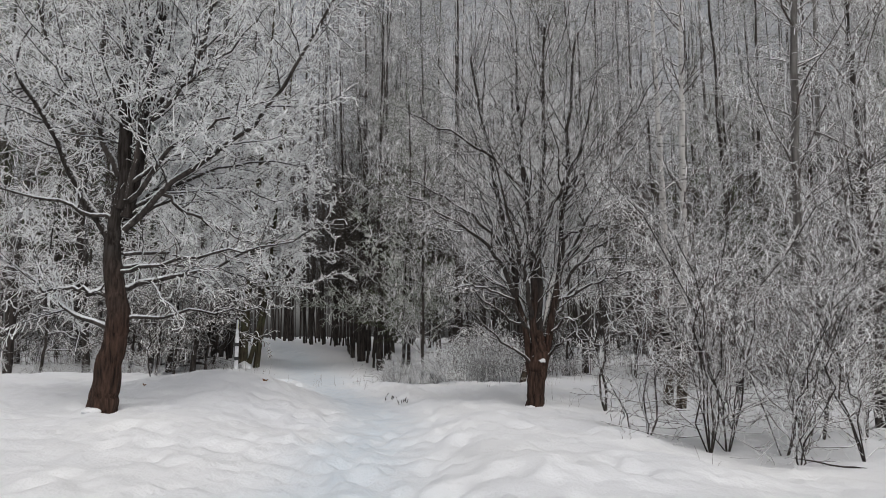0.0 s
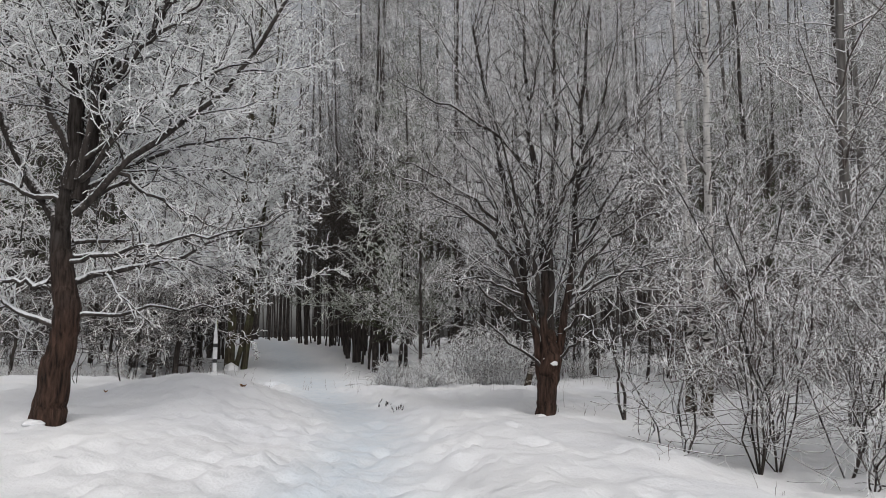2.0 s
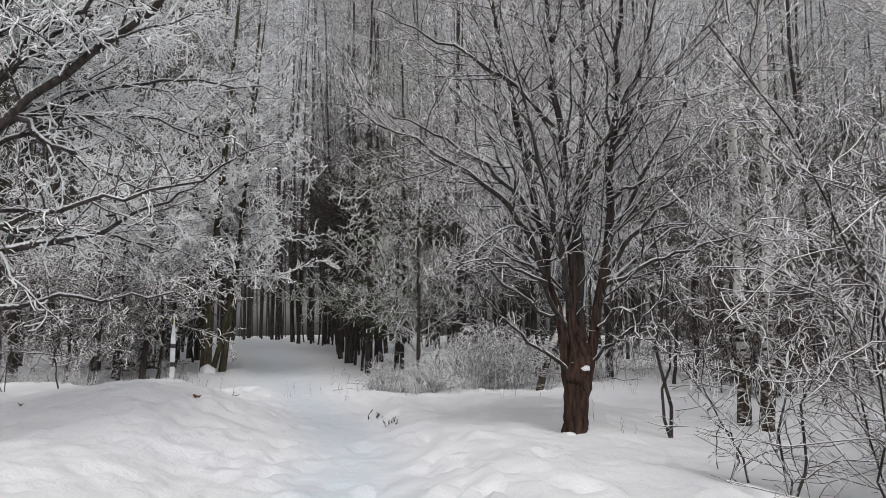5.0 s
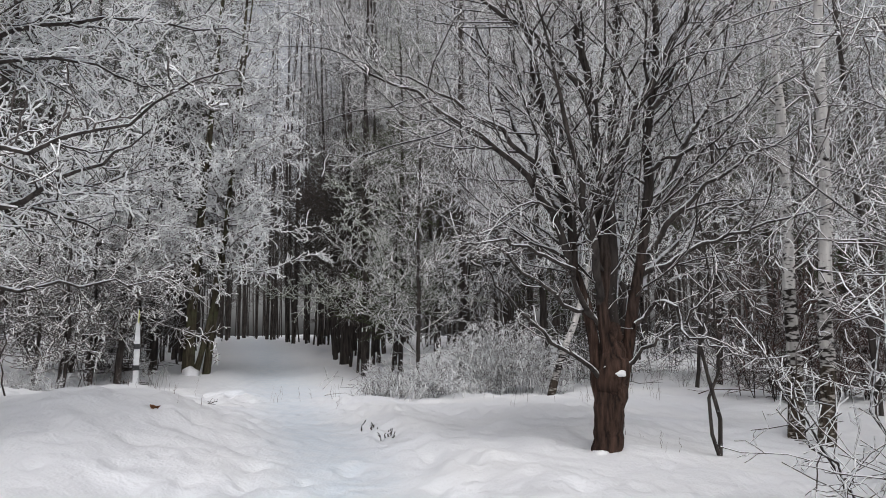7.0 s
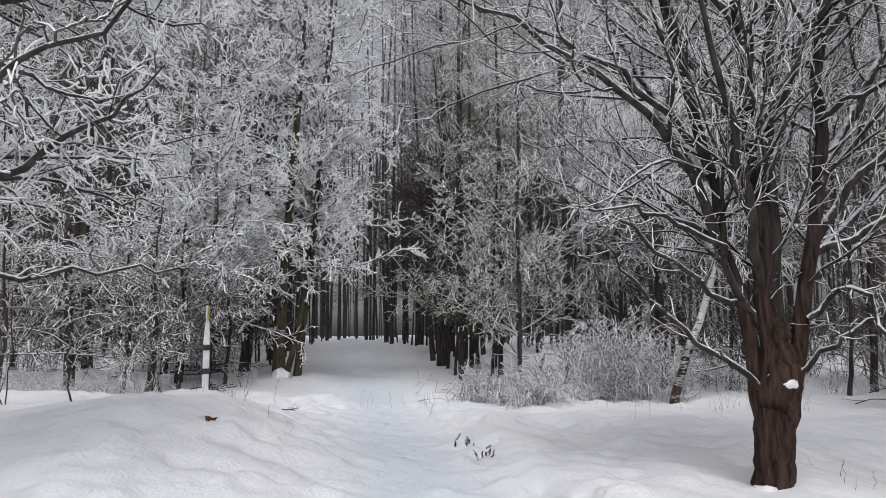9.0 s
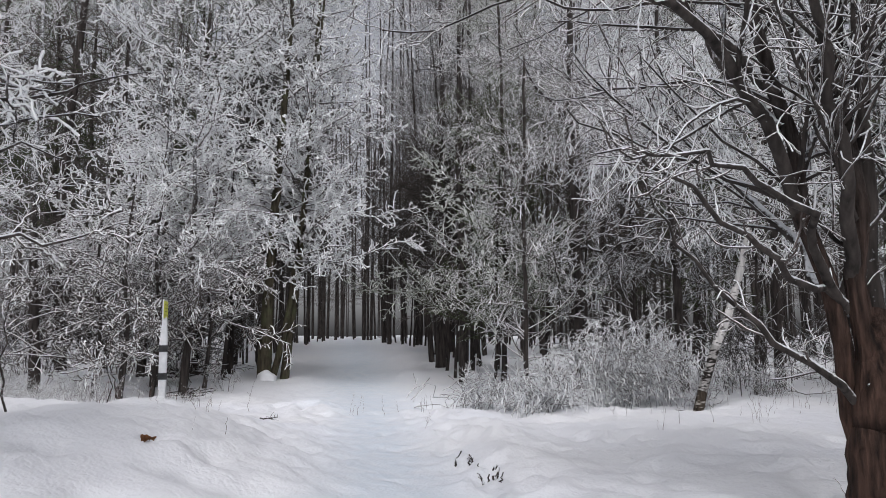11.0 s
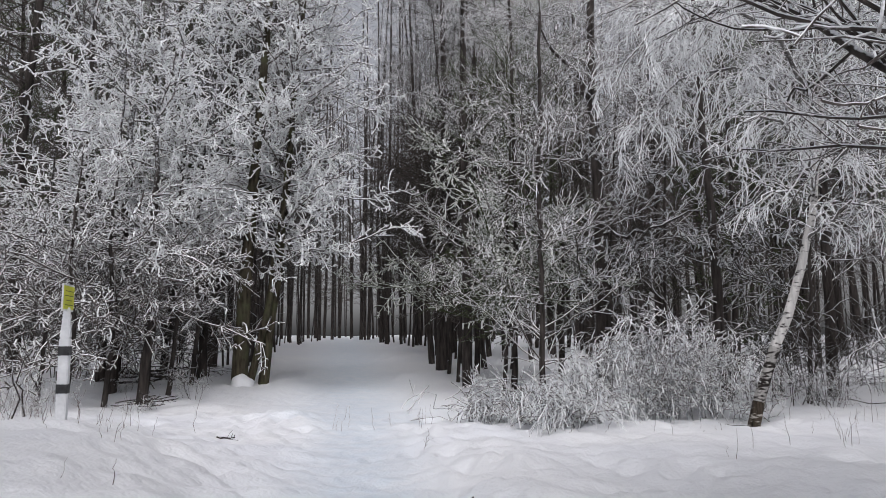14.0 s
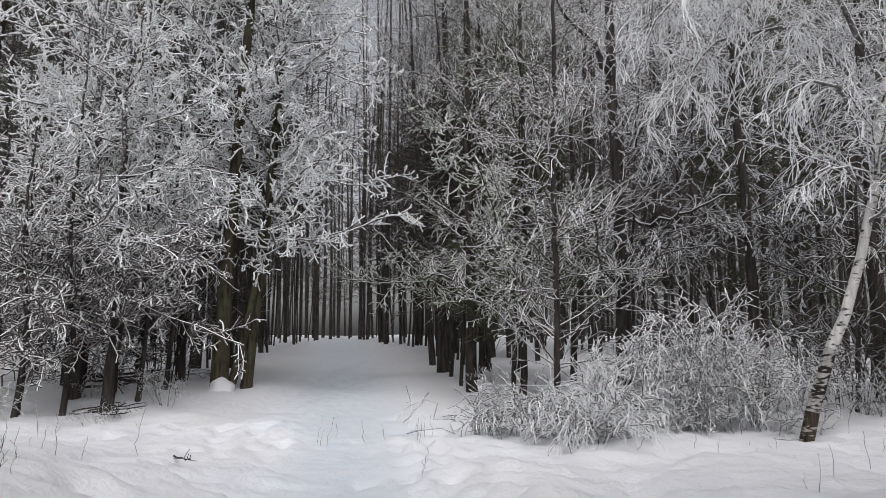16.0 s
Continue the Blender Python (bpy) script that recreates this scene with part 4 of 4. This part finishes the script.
for i in range(3):
    b = thing("bramble_bush", 10 + i, 30, "dark bramble thicket with thin frost", "bush", "brambles")
    brambles.append(bushy(b, 530 + i, stems(np.random.default_rng(535 + i), 9, 0.7, 2.0, 0.010, 0.6, 6, foot=0.9, arch=0.5), BARK_DARK, TWIG_SHADED,
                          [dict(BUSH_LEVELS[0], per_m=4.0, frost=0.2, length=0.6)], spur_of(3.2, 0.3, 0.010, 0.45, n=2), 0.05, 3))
for i in range(34):
    x, y = (rng.uniform(1.5, 20), rng.uniform(27, 31)) if i < 22 else (rng.uniform(-17, -9), rng.uniform(28, 31))
    m = pose(x, y, float(height(x, y)) - 0.05, 0, 0, rng.uniform(0, 360)) @ Matrix.Scale(rng.uniform(0.7, 1.3), 4)
    if i < 3:
        brambles[i].matrix_basis = m
    else:
        copy_thing(brambles[i % 3], m)
thickets = []
for i in range(3):
    b = thing("thicket_shrub", 10 + i, 34, "head-high thicket of thin rust-brown stems lightly frosted", "shrub", "rust-brown thicket")
    thickets.append(bushy(b, 560 + i, stems(np.random.default_rng(565 + i), 12, 0.7, 2.7, 0.010, 0.45, 7, foot=0.9, arch=0.15), BARK_DARK, TWIG_RUSSET,
                          [dict(BUSH_LEVELS[0], per_m=4.2, frost=0.12, length=0.42, lift=0.05)], spur_of(3.4, 0.26, 0.009, 0.5, n=3), 0.05, 3))
for i in range(20):
    x, y = rng.uniform(6.6, 15.5), rng.uniform(21.5, 26.0)
    m = pose(x, y, float(height(x, y)) - 0.05, 0, 0, rng.uniform(0, 360)) @ Matrix.Scale(rng.uniform(0.8, 1.25), 4)
    if i < 3:
        thickets[i].matrix_basis = m
    else:
        copy_thing(thickets[i % 3], m)
places = [(rng.uniform(-17, -7.8), rng.uniform(20.5, 27)) for _ in range(26)] + [(rng.uniform(-12.5, -8.4), rng.uniform(21.0, 24.0)) for _ in range(9)] + [(rng.uniform(4, 17), rng.uniform(23, 30)) for _ in range(24)] + [(rng.uniform(-2.4, 4), rng.uniform(26.8, 31)) for _ in range(12)]
for i, (x, y) in enumerate(places):
    m = pose(x, y, float(height(x, y)) - 0.05, 0, 0, rng.uniform(0, 360)) @ Matrix.Scale(rng.uniform(0.45, 0.75 if x < -10 else 1.1), 4)
    if i < 4:
        brush[i].matrix_basis = m
    else:
        copy_thing(brush[i % 4], m)

# ---- marker post ----
WHITE_PAINT = plain_material("chalky_white_paint", (0.62, 0.63, 0.64), (0.80, 0.81, 0.82), 14, 0.8)
BLACK_PAINT = plain_material("worn_black_paint", (0.012, 0.012, 0.013), (0.04, 0.04, 0.042), 20, 0.6)
YELLOW_PAINT = plain_material("yellow_enamel", (0.58, 0.60, 0.03), (0.72, 0.72, 0.06), 8, 0.45)
INK = plain_material("dark_print", (0.10, 0.11, 0.03), (0.16, 0.16, 0.05), 8, 0.6)


def box_mesh(name, sx, sy, z0, z1, mat, top=1.0, bevel=0.008, at=(0, 0)):
    bm = bmesh.new()
    bmesh.ops.create_cube(bm, size=1)
    for v in bm.verts:
        k = top if v.co.z > 0 else 1.0
        v.co = Vector((at[0] + v.co.x * sx * k, at[1] + v.co.y * sy * k, z1 if v.co.z > 0 else z0))
    bmesh.ops.bevel(bm, geom=list(bm.edges), offset=bevel, segments=2, affect="EDGES")
    me = bpy.data.meshes.new(name)
    bm.to_mesh(me)
    bm.free()
    me.materials.append(mat)
    return me


post = thing("marker_post", -5.05, 18.0, "white concrete marker post with black bands and yellow sign", "marker post", sink=0.25)
post.matrix_basis = pose(-5.05, 18.0, 0.45, 0, 0, 20.5)
part("body", box_mesh("body", 0.088, 0.088, 0, 1.12, WHITE_PAINT), post)
part("neck", box_mesh("neck", 0.086, 0.086, 1.116, 1.40, WHITE_PAINT, 0.55), post)
for z in (0.62, 0.96):
    part("band", box_mesh("band", 0.096, 0.096, z, z + 0.085, BLACK_PAINT, bevel=0.004), post, "worn black painted band")
sign = part("sign", box_mesh("sign", 0.014, 0.37, 1.36, 1.61, WHITE_PAINT, bevel=0.004), post, "small yellow sign plate with white rim")
part("panel", box_mesh("panel", 0.006, 0.335, 1.38, 1.59, YELLOW_PAINT, bevel=0.002, at=(0.0085, 0)), sign)
for j, w in enumerate((0.25, 0.28, 0.20, 0.27)):
    part("text_bar", box_mesh("text_bar", 0.003, w, 1.54 - j * 0.042, 1.547 - j * 0.042, INK, bevel=0.001, at=(0.0125, 0)), sign)


# ---- fallen and dry things ----
LEAF = plain_material("withered_leaf", (0.14, 0.055, 0.02), (0.30, 0.14, 0.05), 30, 0.8)


def stalk_clump(x, y, seed, count, tall, r, label, name="dry_stalks", lean=0.5, spread_r=0.25, mat=None):
    rg = np.random.default_rng(seed)
    root = thing(name, x, y, label, "dry plant", "dry plants in the snow", sink=0.03)
    for _ in range(count):
        o, k, h = rg.normal(0, spread_r, 2), rg.normal(0, lean * 0.4, 2), tall * rg.uniform(0.4, 1.1)
        q, rr = guide([(*o, 0), (*(o + k * h * 0.4), h * 0.6), (*(o + k * h), h)], r, r * 0.5, 6, rg, 0.012)
        P, R = sprout(q[None], rr[None], rg, 9.0, 0.3, 1.0, (40, 12), 0.28, 3, 0.15, 0.05, 0.8, r * 0.5)
        part("stalk", wood_mesh("stalk", [(q[None], rr[None], 4, 0.3), (P, R, 3, 0.55)], mat or TWIG_RUSSET), root)
    return root


for i, (x, y, c, h) in enumerate([(-5.35, 18.0, 5, 0.3), (-4.95, 18.05, 5, 0.28), (-5.6, 18.4, 5, 0.35), (-6.2, 18.6, 5, 0.35), (-4.1, 23.8, 3, 0.6), (-2.9, 23.6, 3, 0.4), (4.2, 24.0, 6, 0.5), (4.7, 23.2, 5, 0.55), (3.6, 23.9, 4, 0.3), (5.2, 24.6, 5, 0.5),
                                 (2.3, 15.8, 3, 0.4), (2.6, 15.1, 2, 0.3), (1.5, 22.6, 4, 0.2), (0.0, 22.9, 4, 0.25), (-7.2, 20.6, 6, 0.5), (3.3, 8.9, 3, 0.25), (2.2, 9.7, 2, 0.25), (-4.5, 17.9, 4, 0.3), (-5.1, 18.8, 5, 0.35), (-5.25, 19.7, 4, 0.4), (-5.0, 17.3, 3, 0.25), (-3.85, 23.1, 2, 0.45), (-2.75, 23.9, 3, 0.4), (-2.15, 21.4, 2, 0.3), (1.45, 20.4, 3, 0.35), (2.9, 21.6, 5, 0.45), (3.5, 22.6, 5, 0.5), (1.1, 23.4, 2, 0.25), (2.5, 15.7, 4, 0.25), (-3.65, 16.1, 2, 0.2)]):
    stalk_clump(x, y, 700 + i, c, h, 0.003, "thin dry stalks standing out of the snow")

for i, (x, y) in enumerate([(-1.25, 17.9), (-1.05, 17.4), (-0.9, 16.9)]):
    stalk_clump(x, y, 740 + i, 6, 0.17, 0.015, "short dark broken stubs poking through snow", "twig_stub", 0.7, 0.05, BARK_DARK)


def fallen_stick(x, y, seed, ln, r, turn, label, lift=0.02):
    rg = np.random.default_rng(seed)
    root = thing("stick", x, y, label, "stick", "fallen sticks", sink=-lift, turn=turn)
    q, rr = guide([(-ln / 2, 0, 0), (0, 0.03, 0.03), (ln / 2, 0, 0.02 + ln * 0.08)], r, r * 0.6, 7, rg, 0.008)
    part("shaft", wood_mesh("shaft", [(q[None], rr[None], 6, 0.05)], BARK_DARK), root)
    P, R = sprout(q[None], rr[None], rg, 4.0, 0.3, 1.0, (45, 10), 0.25, 3, 0.1, 0.02, 0.6, r * 0.3)
    for k in range(len(P)):
        part("side_twig", wood_mesh("side_twig", [(P[k:k + 1], R[k:k + 1], 4, 0.1)], BARK_DARK), root)
    return root


fallen_stick(-4.77, 20.9, 751, 1.05, 0.012, -54, "short dark stick lying on the snow")
for i in range(9):
    fallen_stick(-8.3 + 0.16 * math.sin(i * 2.3), 25.2 + 0.2 * math.cos(i * 1.7), 760 + i, 1.1 - 0.05 * i, 0.013, 25 * i - 60, "brushwood stick heaped on the snow", 0.04 + 0.025 * i)
fallen_stick(4.9, 9.5, 780, 0.9, 0.012, 160, "dark fallen twig on the snow")


for k, (dx, dy, turn) in enumerate([(0, 0, 12), (0.25, 0.1, 152), (-0.2, -0.1, 35), (0.1, -0.25, 170), (0.35, -0.1, 20)]):
    fallen_stick(-9.6 + dx, 27.4 + dy, 880 + k, 1.3, 0.028, turn, "dark fallen branch in a loose heap on the snow", 0.05 + 0.05 * k)


def withered_leaf(x, y, seed, size, label):
    rg = np.random.default_rng(seed)
    bm = bmesh.new()
    rows = []
    for i in range(9):
        u = i / 8
        w = size * 0.42 * math.sin(math.pi * min(1, u * 0.93 + 0.05)) ** 0.7
        rows.append([bm.verts.new((size * (u - 0.5), w * k, size * (0.22 * abs(k) ** 1.5 + 0.16 * math.sin(u * 4) + 0.05 * rg.normal()))) for k in (-1, -0.5, 0, 0.5, 1)])
    for a, b in zip(rows, rows[1:]):
        for k in range(4):
            bm.faces.new((a[k], a[k + 1], b[k + 1], b[k]))
    bmesh.ops.solidify(bm, geom=list(bm.faces), thickness=0.002)
    me = bpy.data.meshes.new("withered_leaf")
    bm.to_mesh(me)
    bm.free()
    me.materials.append(LEAF)
    ob = tagged(new("withered_leaf", me), label, "leaf", "fallen leaves")
    ob.matrix_basis = pose(x, y, float(height(x, y)) + 0.03, 12, -8, seed * 40)
    return ob


withered_leaf(-3.67, 15.25, 2, 0.15, "curled brown withered leaf lying on snow")
withered_leaf(-5.9, 14.6, 3, 0.10, "curled brown withered leaf lying on snow")


def snow_pile(x, y, r, h, seed, label, z=None):
    bm = bmesh.new()
    bmesh.ops.create_icosphere(bm, subdivisions=3, radius=1)
    for v in bm.verts:
        k = 1 + 0.28 * noise.noise(v.co * 1.6 + Vector((seed, 0, 0)))
        v.co = Vector((v.co.x * r * k, v.co.y * r * k, v.co.z * h * k))
    for f in bm.faces:
        f.smooth = True
    me = bpy.data.meshes.new("snow_pile")
    bm.to_mesh(me)
    bm.free()
    me.materials.append(SNOW)
    ob = tagged(new("snow_pile", me), label, "snow", "snow piles")
    ob.matrix_basis = pose(x, y, float(height(x, y)) + h * 0.15 if z is None else z)
    return ob


snow_pile(-7.5, 27.85, 0.26, 0.22, 1, "white heap of snow against a trunk's foot")
snow_pile(-5.62, 11.88, 0.15, 0.06, 2, "low collar of snow at the trunk's foot")
snow_pile(1.74, 14.78, 0.10, 0.03, 3, "low collar of snow at the trunk's foot")
snow_pile(1.98, 14.77, 0.075, 0.055, 4, "cushion of snow lodged in the tree's fork", 1.16)
